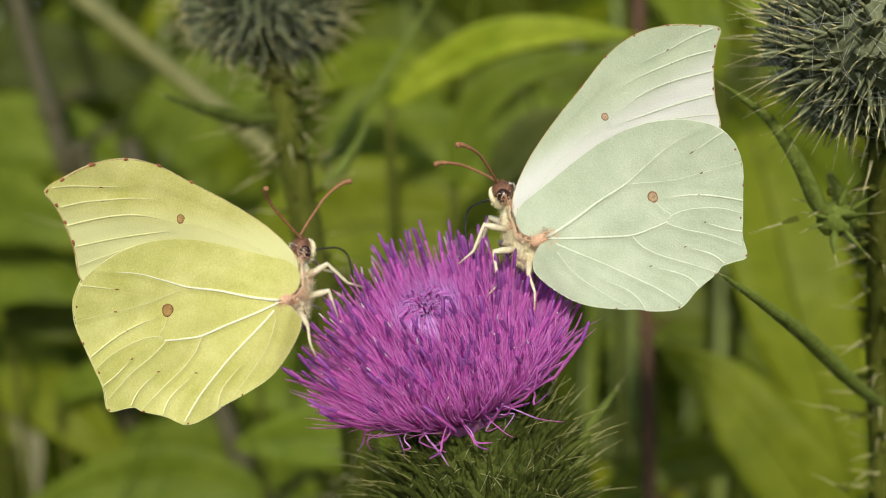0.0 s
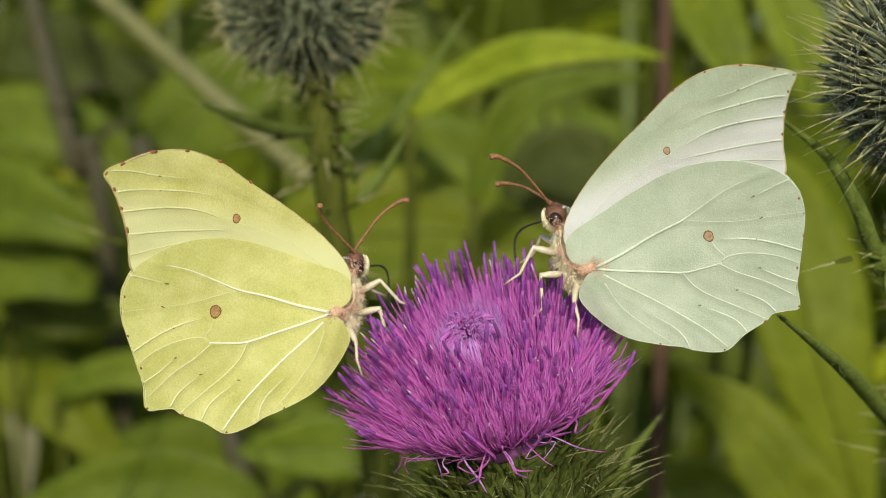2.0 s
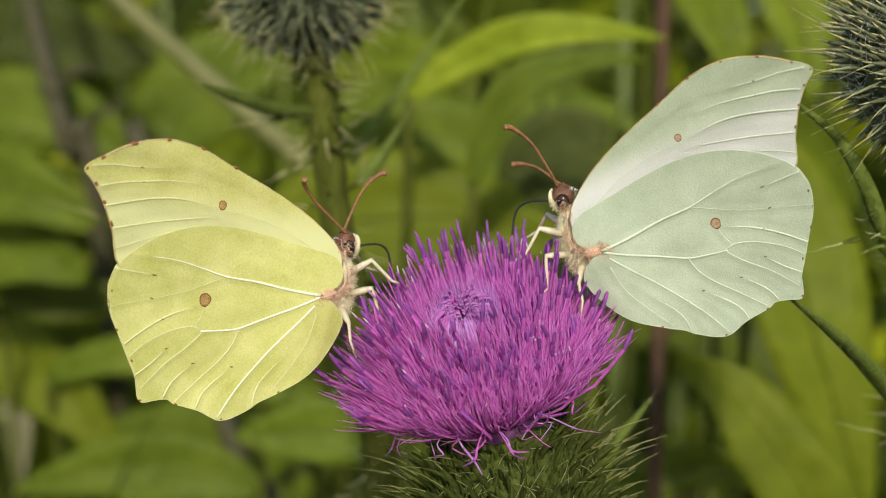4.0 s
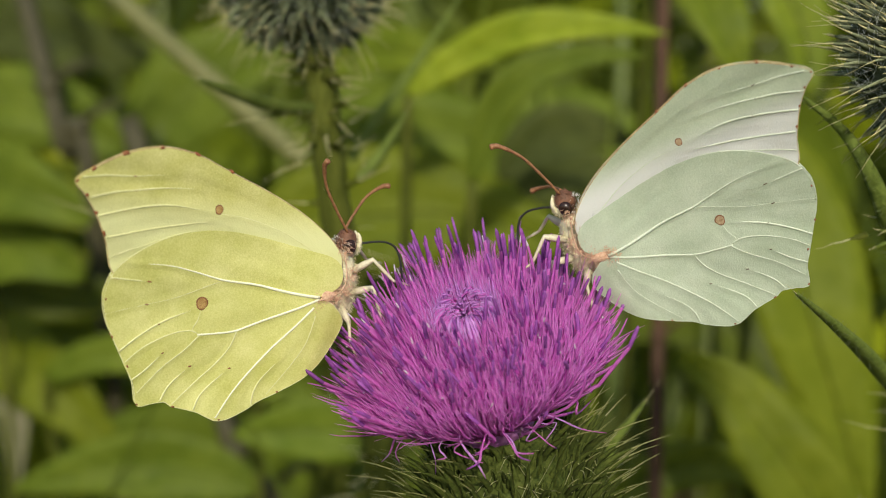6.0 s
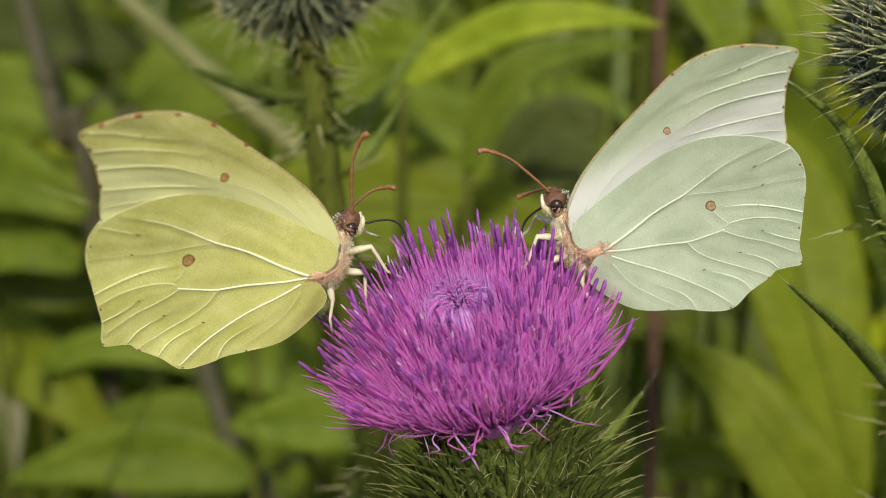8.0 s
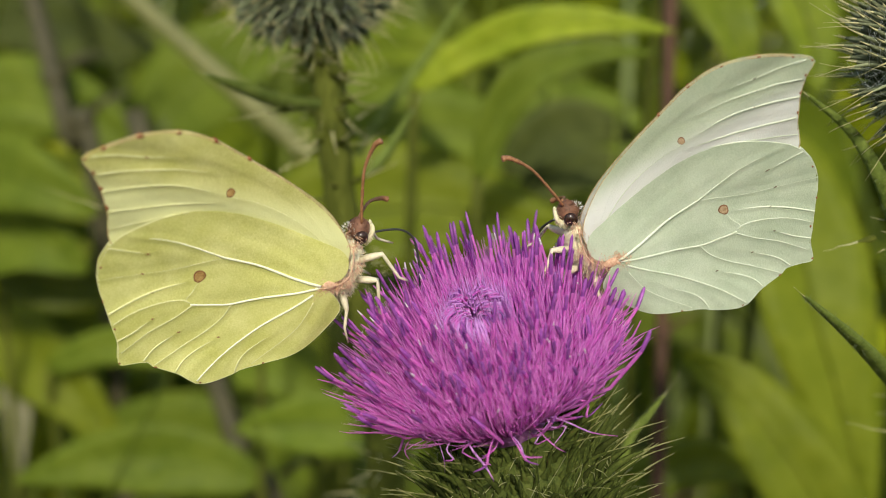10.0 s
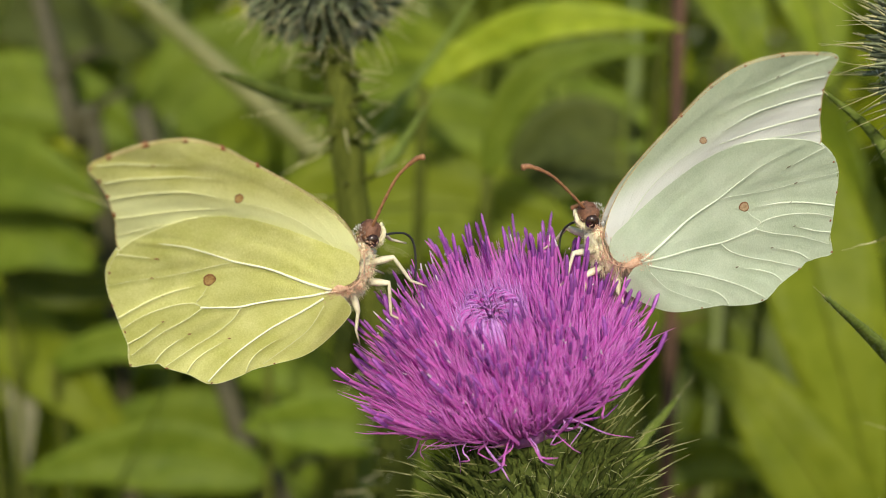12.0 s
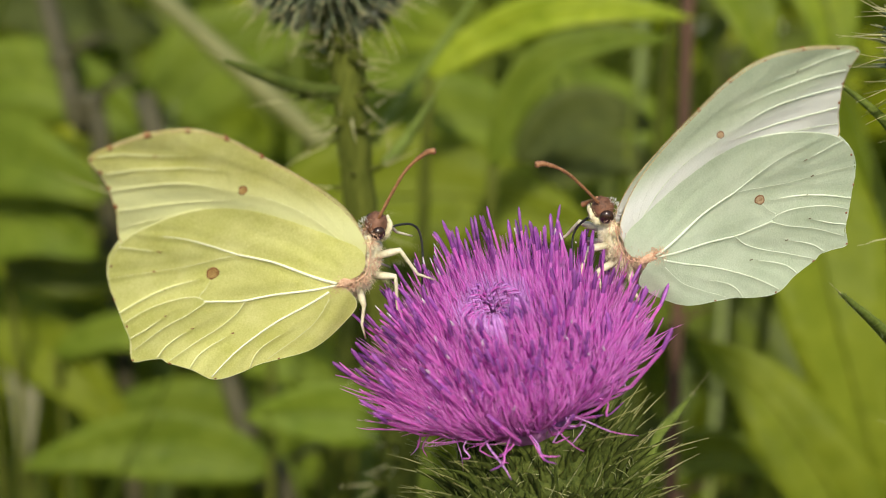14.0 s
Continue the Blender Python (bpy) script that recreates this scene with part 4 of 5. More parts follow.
knot = part("node", add_ball(bmesh.new(), Vector((0.0452, 0.0069, 0.7840)) - ro, (2.3 * MM, 1.5 * MM, 1.9 * MM), None, 12, 16, 0.25), THISTLE_LEAF, RIGHT_BUD, "swollen green node with spiny lobes")
lobe = bract_mesh("lobe", [THISTLE_LEAF, SPINE], 3.2, 0.8, 1.8, 0.2, 90)
for k, (dx, dy, dz) in enumerate(((-1, -0.2, -0.3), (-0.7, -0.4, 0.7), (0.1, -0.3, 1), (0.8, -0.3, 0.6), (-0.3, -0.6, -0.9), (0.5, -0.6, -0.8), (-0.9, -0.5, 0.2), (0.3, -0.9, 0.2))):
    part("lobe", lobe, None, knot).matrix_basis = aim(Vector((0.0452, 0.0069, 0.7840)) - ro + Vector((dx, dy, dz)) * 1.3 * MM, (dx, dy, dz)) @ Matrix.Scale(0.75 + 0.06 * k, 4)


def thorns(owner, origin, pairs, seed):
    """Long pale thorns from root to point."""
    for k, (a, b) in enumerate(pairs):
        a, b = Vector(a) - origin, Vector(b) - origin
        me = bract_mesh("thorn", [STEM, SPINE], (b - a).length / MM * 0.3, 0.9, (b - a).length / MM * 0.7, 0.05, seed + k)
        part("spine", me, None, owner).matrix_basis = aim(a, b - a)


thorns(RIGHT_BUD, ro, [((0.0405, 0.0060, 0.7842), (0.0349, 0.0060, 0.7824)), ((0.0564, 0.0256, 0.7749), (0.0511, 0.0241, 0.7737)), ((0.0426, 0.0072, 0.7858), (0.0396, 0.0059, 0.7864)), ((0.0445, 0.0073, 0.7867), (0.0440, 0.0063, 0.7894)), ((0.0473, 0.0095, 0.7832), (0.0422, 0.0055, 0.7833)), ((0.0467, 0.0095, 0.7835), (0.0478, 0.0074, 0.7877)), ((0.0431, 0.0057, 0.7851), (0.0404, 0.0030, 0.7846)),
                       ((0.0548, 0.0217, 0.7566), (0.0437, 0.0182, 0.7597)), ((0.0571, 0.0245, 0.7669), (0.0541, 0.0232, 0.7673)), ((0.0580, 0.0236, 0.7511), (0.0526, 0.0209, 0.7508)), ((0.0572, 0.0272, 0.7859), (0.0547, 0.0243, 0.7847)), ((0.0526, 0.0203, 0.7468), (0.0467, 0.0181, 0.7502))], 70)
thorns(LEFT_BUD, lo, [((-0.0549, 0.0640, 0.7739), (-0.0677, 0.0640, 0.7784)), ((-0.0238, 0.0487, 0.7874), (-0.0295, 0.0469, 0.7842)), ((-0.0274, 0.0455, 0.7932), (-0.0366, 0.0439, 0.7912)), ((-0.0263, 0.0486, 0.7866), (-0.0316, 0.0467, 0.7830))], 80)
thistle_leaf(FLOWER_HEAD, [Vector(p) - FLOWER_AT for p in ((0.0160, 0.0120, 0.7490), (0.0173, 0.0120, 0.7568), (0.0195, 0.0120, 0.7603), (0.0212, 0.0120, 0.7628))], 0.55 * MM, 64, tip=3.0)


# ---------------------------------------------------------------- broad leaves behind
def leaf_mesh(name, path, width, mat, fold=0.25, seed=0, wave=0.04):
    """A lance-shaped blade along a curved path, folded along its midrib; width: the whole width in metres."""
    pts = spline(path, 6)
    n = len(pts)
    bm = bmesh.new()
    rows = []
    view = Vector((0.0, -0.97, 0.25))
    for i, p in enumerate(pts):
        t = i / (n - 1)
        d = (pts[min(i + 1, n - 1)] - pts[max(i - 1, 0)]).normalized()
        s = d.cross(view).normalized()
        up = s.cross(d).normalized()
        w = width * 0.5 * (math.sin(math.pi * min(1, t * 0.97 + 0.03)) ** 0.75) * (1.15 - 0.5 * t)
        rows.append([bm.verts.new(p + s * w * q + up * (abs(q) * w * fold + wave * width * math.sin(7 * t + 3 * q + seed) * abs(q) + (0.0 if q else -0.02 * width))) for q in (-1, -0.6, -0.25, 0, 0.25, 0.6, 1)])
    for a, b in zip(rows, rows[1:]):
        for k in range(6):
            bm.faces.new((a[k], a[k + 1], b[k + 1], b[k])).smooth = True
    return bm


def lone_leaf(label, path, width, mat, seed, fold=0.25):
    """A single long leaf on the stalk of a tall herb, rising from the ground."""
    herb = new("tall_herb")
    tagged(herb, label, "herb")
    root = Vector((path[0][0], path[0][1] + 0.01, 0))
    herb.location = root
    local = [Vector(p) - root for p in path]
    blade = part("leaf", leaf_mesh("leaf", local, width, mat, fold, seed), mat, herb)
    blade.modifiers.new("thickness", "SOLIDIFY").thickness = 0.3 * MM
    part("midrib", tube(spline(local, 6), 0.012 * width + 0.25 * MM, 5), mat, blade)
    part("stem", tube(spline([(0, 0, 0), (0.004, 0.006, local[0].z * 0.6), (0.001, 0.004, local[0].z * 0.9), local[0]], 6), 1.3 * MM, 6), STEM, herb)


lone_leaf("arching yellow-green lance leaf of a tall herb", [(-0.0122, 0.1470, 0.7938), (-0.0006, 0.1456, 0.8027), (0.0120, 0.1424, 0.8085), (0.0269, 0.1400, 0.8103), (0.0424, 0.1358, 0.8090)], 0.0095, YELLOW_LEAF, 1)
lone_leaf("arching yellow-green lance leaf of a tall herb", [(0.0023, 0.1311, 0.7763), (0.0053, 0.1303, 0.7897), (0.0125, 0.1290, 0.7993), (0.0238, 0.1282, 0.8034), (0.0370, 0.1284, 0.8043)], 0.0085, MID_LEAF, 2)
lone_leaf("broad light green hanging leaf of a tall herb", [(0.0769, 0.1725, 0.7872), (0.0807, 0.1630, 0.7670), (0.0843, 0.1535, 0.7464), (0.0924, 0.1501, 0.7224), (0.0991, 0.1469, 0.6997)], 0.030, GOLD_LEAF, 3)
lone_leaf("broad light green leaf of a tall herb", [(0.0877, 0.1195, 0.6943), (0.0791, 0.1217, 0.7101), (0.0693, 0.1236, 0.7234), (0.0601, 0.1277, 0.7337), (0.0484, 0.1326, 0.7401)], 0.021, GOLD_LEAF, 4)
lone_leaf("light green leaf of a tall herb", [(0.0494, 0.1929, 0.8376), (0.0584, 0.1845, 0.8254), (0.0642, 0.1760, 0.8123), (0.0691, 0.1743, 0.7998)], 0.018, GREEN_LEAF, 5)
lone_leaf("yellow-green leaf of a low herb", [(-0.1705, 0.2945, 0.7076), (-0.1480, 0.2864, 0.6972), (-0.1281, 0.2780, 0.6852), (-0.1076, 0.2750, 0.6639)], 0.030, GOLD_LEAF, 6)
lone_leaf("broad light green leaf of a low herb", [(-0.1882, 0.3074, 0.7048), (-0.1632, 0.3073, 0.7038), (-0.1361, 0.3067, 0.6997), (-0.1008, 0.3048, 0.6863)], 0.032, GOLD_LEAF, 26)
lone_leaf("broad light green leaf of a tall herb", [(-0.1584, 0.2363, 0.7675), (-0.1387, 0.2290, 0.7630), (-0.1197, 0.2220, 0.7604), (-0.1015, 0.2209, 0.7522)], 0.026, MID_LEAF, 23)
lone_leaf("broad green leaf of a tall herb", [(-0.1641, 0.2448, 0.7329), (-0.1438, 0.2393, 0.7410), (-0.1241, 0.2327, 0.7420), (-0.1070, 0.2315, 0.7335)], 0.028, MID_LEAF, 24)
lone_leaf("green leaf of a low herb", [(-0.0132, 0.1613, 0.7077), (-0.0259, 0.1618, 0.7112), (-0.0386, 0.1618, 0.7112), (-0.0527, 0.1615, 0.7091)], 0.017, MID_LEAF, 7)
lone_leaf("green leaf of a low herb", [(-0.0500, 0.1978, 0.6831), (-0.0723, 0.1985, 0.6878), (-0.0946, 0.1984, 0.6870), (-0.1184, 0.1974, 0.6799)], 0.021, MID_LEAF, 8)
lone_leaf("green lance leaf of a tall herb", [(-0.0505, 0.1808, 0.7517), (-0.0270, 0.1822, 0.7612), (0.0009, 0.1825, 0.7634), (0.0317, 0.1814, 0.7561)], 0.036, GOLD_LEAF, 9)
lone_leaf("green lance leaf of a tall herb", [(-0.1860, 0.3388, 0.7385), (-0.1662, 0.3399, 0.7461), (-0.1486, 0.3396, 0.7440), (-0.1309, 0.3382, 0.7341)], 0.032, LIGHT_LEAF, 10)
lone_leaf("green lance leaf of a tall herb", [(-0.0370, 0.2273, 0.7981), (-0.0234, 0.2214, 0.8037), (-0.0102, 0.2147, 0.8029), (0.0010, 0.2136, 0.7950)], 0.014, GREEN_LEAF, 11)
lone_leaf("green lance leaf of a tall herb", [(0.0406, 0.1720, 0.6892), (0.0552, 0.1735, 0.6993), (0.0699, 0.1739, 0.7023), (0.0861, 0.1731, 0.6964)], 0.014, GREEN_LEAF, 12)
lone_leaf("light green leaf of a tall herb", [(0.0774, 0.2060, 0.8361), (0.0866, 0.2043, 0.8240), (0.0928, 0.2024, 0.8103), (0.0943, 0.2003, 0.7952)], 0.018, GREEN_LEAF, 13)
lone_leaf("light green leaf of a low herb", [(-0.0948, 0.2816, 0.7104), (-0.0702, 0.2740, 0.7042), (-0.0501, 0.2663, 0.6963), (-0.0273, 0.2636, 0.6775)], 0.030, MID_LEAF, 15)
lone_leaf("light green leaf of a low herb", [(-0.0439, 0.2734, 0.6522), (-0.0694, 0.2753, 0.6658), (-0.0948, 0.2761, 0.6716), (-0.1242, 0.2756, 0.6677)], 0.034, MID_LEAF, 16)
lone_leaf("light green leaf of a tall herb", [(-0.1799, 0.3176, 0.7770), (-0.1549, 0.3181, 0.7811), (-0.1320, 0.3173, 0.7749), (-0.1070, 0.3150, 0.7584)], 0.030, MID_LEAF, 17)
lone_leaf("light green leaf of a tall herb", [(-0.0338, 0.2636, 0.7724), (-0.0154, 0.2647, 0.7797), (0.0084, 0.2642, 0.7760), (0.0323, 0.2624, 0.7633)], 0.030, MID_LEAF, 18)
lone_leaf("green leaf of a tall herb", [(-0.0494, 0.3388, 0.7385), (-0.0361, 0.3425, 0.7647), (-0.0207, 0.3455, 0.7865), (0.0035, 0.3477, 0.8018)], 0.040, MID_LEAF, 19)
lone_leaf("green leaf of a tall herb", [(-0.1275, 0.3810, 0.7547), (-0.1084, 0.3847, 0.7807), (-0.0869, 0.3870, 0.7972), (-0.0535, 0.3883, 0.8067)], 0.045, MID_LEAF, 20)
lone_leaf("green leaf of a tall herb", [(0.0172, 0.3547, 0.7570), (0.0376, 0.3569, 0.7727), (0.0603, 0.3575, 0.7772), (0.0829, 0.3566, 0.7704)], 0.040, MID_LEAF, 22)
lone_leaf("green leaf of a low herb", [(-0.1440, 0.2583, 0.7342), (-0.1330, 0.2573, 0.7269), (-0.1164, 0.2567, 0.7233), (-0.0962, 0.2570, 0.7251)], 0.022, GREEN_LEAF, 14)
lone_leaf("withered beige leaf hanging in the herbs", [(-0.1666, 0.30, 0.7104), (-0.1567, 0.30, 0.6901), (-0.1508, 0.30, 0.6693), (-0.1520, 0.30, 0.6394)], 0.014, DRY_LEAF, 31)
lone_leaf("light green leaf of a tall herb", [(-0.1922, 0.4000, 0.7572), (-0.1728, 0.4000, 0.7664), (-0.1584, 0.4000, 0.7646), (-0.1416, 0.4000, 0.7544)], 0.0196, MID_LEAF, 33)
lone_leaf("light green leaf of a tall herb", [(-0.1810, 0.40, 0.7477), (-0.1663, 0.40, 0.7581), (-0.1491, 0.40, 0.7563), (-0.1319, 0.40, 0.7447)], 0.017, LIGHT_LEAF, 35)
lone_leaf("yellow-green leaf of a low herb", [(-0.1526, 0.30, 0.6923), (-0.1384, 0.30, 0.6845), (-0.1242, 0.30, 0.6746), (-0.1170, 0.30, 0.6621)], 0.018, YELLOW_LEAF, 36)
lone_leaf("light green leaf of a low herb", [(-0.1312, 0.27, 0.6926), (-0.1122, 0.27, 0.7012), (-0.0933, 0.27, 0.6999), (-0.0743, 0.27, 0.6929)], 0.014, MID_LEAF, 37)
lone_leaf("broad light green leaf of a tall herb", [(-0.1910, 0.3700, 0.7408), (-0.1729, 0.3700, 0.7358), (-0.1569, 0.3700, 0.7306), (-0.1339, 0.3700, 0.7175)], 0.0255, GOLD_LEAF, 38)
lone_leaf("broad light green leaf of a tall herb", [(-0.1934, 0.3800, 0.6847), (-0.1743, 0.3800, 0.6951), (-0.1554, 0.3800, 0.6971), (-0.1365, 0.3800, 0.6869)], 0.0260, GOLD_LEAF, 39)
lone_leaf("withered beige leaf hanging in the herbs", [(-0.1799, 0.3600, 0.7173), (-0.1711, 0.3600, 0.7038), (-0.1679, 0.3600, 0.6852), (-0.1716, 0.3600, 0.6615)], 0.0125, DRY_LEAF, 40)
lone_leaf("light green leaf of a low herb", [(-0.1771, 0.3400, 0.6575), (-0.1549, 0.3400, 0.6721), (-0.1351, 0.3400, 0.6751), (-0.1153, 0.3400, 0.6644)], 0.0207, GOLD_LEAF, 41)
# leaves added at dark gaps; their low colour stands in for deep shade
lone_leaf("added leaf coloured dark green to stand for shade deep in the herbs", [(-0.2217, 0.4400, 0.8063), (-0.1936, 0.4400, 0.8101), (-0.1707, 0.4400, 0.8035), (-0.1425, 0.4400, 0.7919)], 0.0396, SHADE_LEAF, 50)
lone_leaf("added leaf coloured dark green to stand for shade deep in the herbs", [(-0.1941, 0.4500, 0.8283), (-0.1866, 0.4500, 0.8030), (-0.1763, 0.4500, 0.7800), (-0.1712, 0.4500, 0.7565)], 0.0323, SHADE_LEAF, 51)
lone_leaf("added leaf coloured dark green to stand for shade deep in the herbs", [(0.0140, 0.2200, 0.7694), (0.0247, 0.2200, 0.7803), (0.0374, 0.2200, 0.7840), (0.0520, 0.2200, 0.7807)], 0.0178, SHADE_LEAF, 52)
lone_leaf("added leaf coloured dark green to stand for shade deep in the herbs", [(0.0169, 0.2100, 0.7626), (0.0290, 0.2100, 0.7710), (0.0414, 0.2100, 0.7731), (0.0544, 0.2100, 0.7673)], 0.0142, SHADE_LEAF, 53)
lone_leaf("added leaf coloured dark green to stand for shade deep in the herbs", [(-0.0460, 0.4200, 0.8084), (-0.0306, 0.4200, 0.7943), (-0.0200, 0.4200, 0.7798), (-0.0143, 0.4200, 0.7625)], 0.0280, SHADE_LEAF, 54)
lone_leaf("added leaf coloured dark green to stand for shade deep in the herbs", [(-0.2187, 0.4400, 0.6917), (-0.2003, 0.4400, 0.6951), (-0.1871, 0.4400, 0.6903), (-0.1713, 0.4400, 0.6828)], 0.0238, SHADE_LEAF, 55)
lone_leaf("added leaf coloured dark green to stand for shade deep in the herbs", [(0.0406, 0.3000, 0.6600), (0.0566, 0.3000, 0.6691), (0.0732, 0.3000, 0.6676), (0.0906, 0.3000, 0.6554)], 0.0159, SHADE_LEAF, 56)
lone_leaf("added leaf coloured dark green to stand for shade deep in the herbs", [(-0.1301, 0.4000, 0.6306), (-0.1150, 0.4000, 0.6260), (-0.0998, 0.4000, 0.6239), (-0.0819, 0.4000, 0.6087)], 0.0221, SHADE_LEAF, 57)


def lone_stem(name, label, a, b, r, mat):
    """A bare stalk, carried on down to the ground."""
    a, b = Vector(a), Vector(b)
    d = (b - a) / (b - a).length
    low = b + d * 0.05 + Vector((0, 0.01, -0.02))
    foot = Vector((low.x + d.x * 0.12, low.y + 0.1, 0))
    ob = new(name)
    ob.location = (foot.x, foot.y, 0)
    tagged(ob, label, "plant stem")
    o = ob.location.copy()
    path = [p - o for p in spline([a - d * 0.08, a, b, low, foot], 6)]
    part("stalk", tube(path, [r * (0.94 + 0.1 * math.sin(i * 2.3)) for i in range(len(path))], 9), mat, ob)
    for i in (5, 10, 15):
        part("node", add_ball(bmesh.new(), path[i], (r * 1.3, r * 1.3, r * 1.1), None, 6, 9), mat, ob)
        part("leaf_stub", tube([path[i], path[i] + Vector((r * 2.5, 0, r * 2)), path[i] + Vector((r * 4.5, 0, r * 2.6))], [r * 0.4, r * 0.3, r * 0.1], 5), mat, ob)


lone_stem("herb_stalk", "upright reddish brown stalk of a tall herb", (0.0475, 0.1703, 0.8189), (0.0503, 0.1538, 0.7015), 1.75 * MM, BROWN_STEM)
lone_stem("herb_stalk", "slanting straw-coloured stalk of a dry herb", (-0.1164, 0.2711, 0.8251), (-0.0154, 0.2593, 0.7415), 3.4 * MM, STRAW_STEM)
lone_stem("herb_stalk", "dark brown dead stalk", (-0.1477, 0.2979, 0.8268), (-0.1301, 0.2898, 0.7686), 3.6 * MM, DEAD_STEM)
lone_stem("herb_stalk", "brown dead stalk low in the herbs", (-0.0693, 0.2277, 0.7063), (-0.0573, 0.2230, 0.6724), 3.5 * MM, DEAD_STEM)


# ---------------------------------------------------------------- herbs all round
def build_herb_kinds():
    kinds = []
    for s, mat in enumerate((GREEN_LEAF, DARK_LEAF, GREEN_LEAF, LIGHT_LEAF, DARK_LEAF)):
        long = 0.11 + 0.014 * s
        bm = leaf_mesh("leaf", [(0, 0, 0), (long * 0.3, 0, long * 0.18), (long * 0.65, 0, long * 0.16), (long, 0, -long * 0.05 * s)], 0.030 + 0.003 * s, mat, 0.2, s)
        me = bpy.data.meshes.new("leaf")
        bm.to_mesh(me)
        bm.free()
        me.materials.append(mat)
        kinds.append(me)
    return kinds


def build_herbs():
    kinds = build_herb_kinds()
    rnd = random.Random(21)
    made = 0
    while made < 140:
        y = rnd.uniform(0.45, 1.7)
        x = rnd.uniform(-1, 1) * (0.16 + 0.55 * (y + 0.13))
        high = rnd.uniform(0.62, 0.95) + 0.12 * y
        if made >= 90:      # lower ones on the open sides and behind
            x, y = rnd.uniform(-2.6, 2.6), rnd.uniform(-2.2, 2.6)
            high = rnd.uniform(0.4, 0.62)
            if abs(x) < 0.45 + 0.5 * max(0.0, y) and y > -0.6:
                continue
        herb = new("meadow_herb")
        herb.matrix_basis = pose(x, y, 0, rnd.uniform(-7, 7), rnd.uniform(-7, 7), rnd.uniform(0, 360))
        tagged(herb, "leafy green meadow herb with lance-shaped leaves", "herb", "herbs behind the thistles")
        stem = STEM if rnd.random() < 0.85 else DEAD_STEM
        part("stem", tube([(0, 0, -0.02), (0.004, 0, high * 0.5), (0, 0.004, high)], [2.2 * MM, 1.8 * MM, 0.8 * MM], 6), stem, herb)
        kind = rnd.choice(kinds)
        n = 15
        for i in range(n):
            z = high * (0.45 + 0.55 * i / (n - 1))
            ob = part("leaf", kind if rnd.random() < 0.7 else rnd.choice(kinds), None, herb)
            ob.matrix_basis = pose(0, 0, z, rnd.uniform(-25, 25), rnd.uniform(-35, 30), i * 137.5 + rnd.uniform(-20, 20)) @ Matrix.Scale(rnd.uniform(0.6, 1.1), 4)
        made += 1


build_herbs()


def blades(count, seed, x_of, y_of, high):
    rnd = random.Random(seed)
    vs, fs = [], []
    for _ in range(count):
        y = y_of(rnd)
        x = x_of(rnd, y)
        h, a, w = rnd.uniform(*high), rnd.uniform(0, 6.283), rnd.uniform(0.002, 0.006)
        lean = rnd.uniform(0.05, 0.4) * h
        dx, dy = math.cos(a), math.sin(a)
        k = len(vs)
        for t in (0, 0.4, 0.75):
            c = (x + dx * lean * t * t, y + dy * lean * t * t, h * t)
            vs += [(c[0] - dy * w * (1 - 0.5 * t), c[1] + dx * w * (1 - 0.5 * t), c[2]), (c[0] + dy * w * (1 - 0.5 * t), c[1] - dx * w * (1 - 0.5 * t), c[2])]
        vs.append((x + dx * lean, y + dy * lean, h * 0.96))
        fs += [(k, k + 1, k + 3, k + 2), (k + 2, k + 3, k + 5, k + 4), (k + 4, k + 5, k + 6)]
    me = bpy.data.meshes.new("grass")
    me.from_pydata(vs, [], fs)
    me.materials.append(GRASS)
    return me


tagged(part("grass", blades(24000, 31, lambda r, y: r.uniform(-1, 1) * (2.2 + 0.5 * y), lambda r: r.uniform(0.25, 4.0), (0.35, 0.95)), None), "tall green grass among the herbs", "grass", kind="stuff")
# short grass reaches in unseen below the camera, to bounce light onto the wings
tagged(part("short_grass", blades(60000, 33, lambda r, y: r.uniform(0.14 if -0.7 < y < 0.3 else 0.0, 4.5) * r.choice((-1, 1)), lambda r: r.uniform(-4.5, 4.5), (0.12, 0.5)), None), "short green grass all round the thistles", "grass", kind="stuff")


def build_hedge():
    """A far bank of shrubs: many small leaves that close the view."""
    rnd = random.Random(41)
    vs, fs = [], []
    for _ in range(45000):
        y = rnd.uniform(3.2, 5.0)
        x = rnd.uniform(-4.5, 4.5)
        z = rnd.uniform(0, 1) ** 0.8 * (2.0 + 0.5 * noise.noise(Vector((x * 0.8, 0, 4))))
        a = Vector([rnd.gauss(0, 1) for _ in range(3)]).normalized()
        b = a.orthogonal().normalized()
        s = rnd.uniform(0.03, 0.07)
        c = Vector((x, y, z))
        k = len(vs)
        vs += [c - a * s, c + b * s * 0.4, c + a * s, c - b * s * 0.4]
        fs.append((k, k + 1, k + 2, k + 3))
    me = bpy.data.meshes.new("hedge")
    me.from_pydata([tuple(v) for v in vs], [], fs)
    me.materials.append(DARK_LEAF)
    tagged(part("far_shrubs", me, None), "far bank of dark green shrubs", "shrub", kind="stuff")


build_hedge()


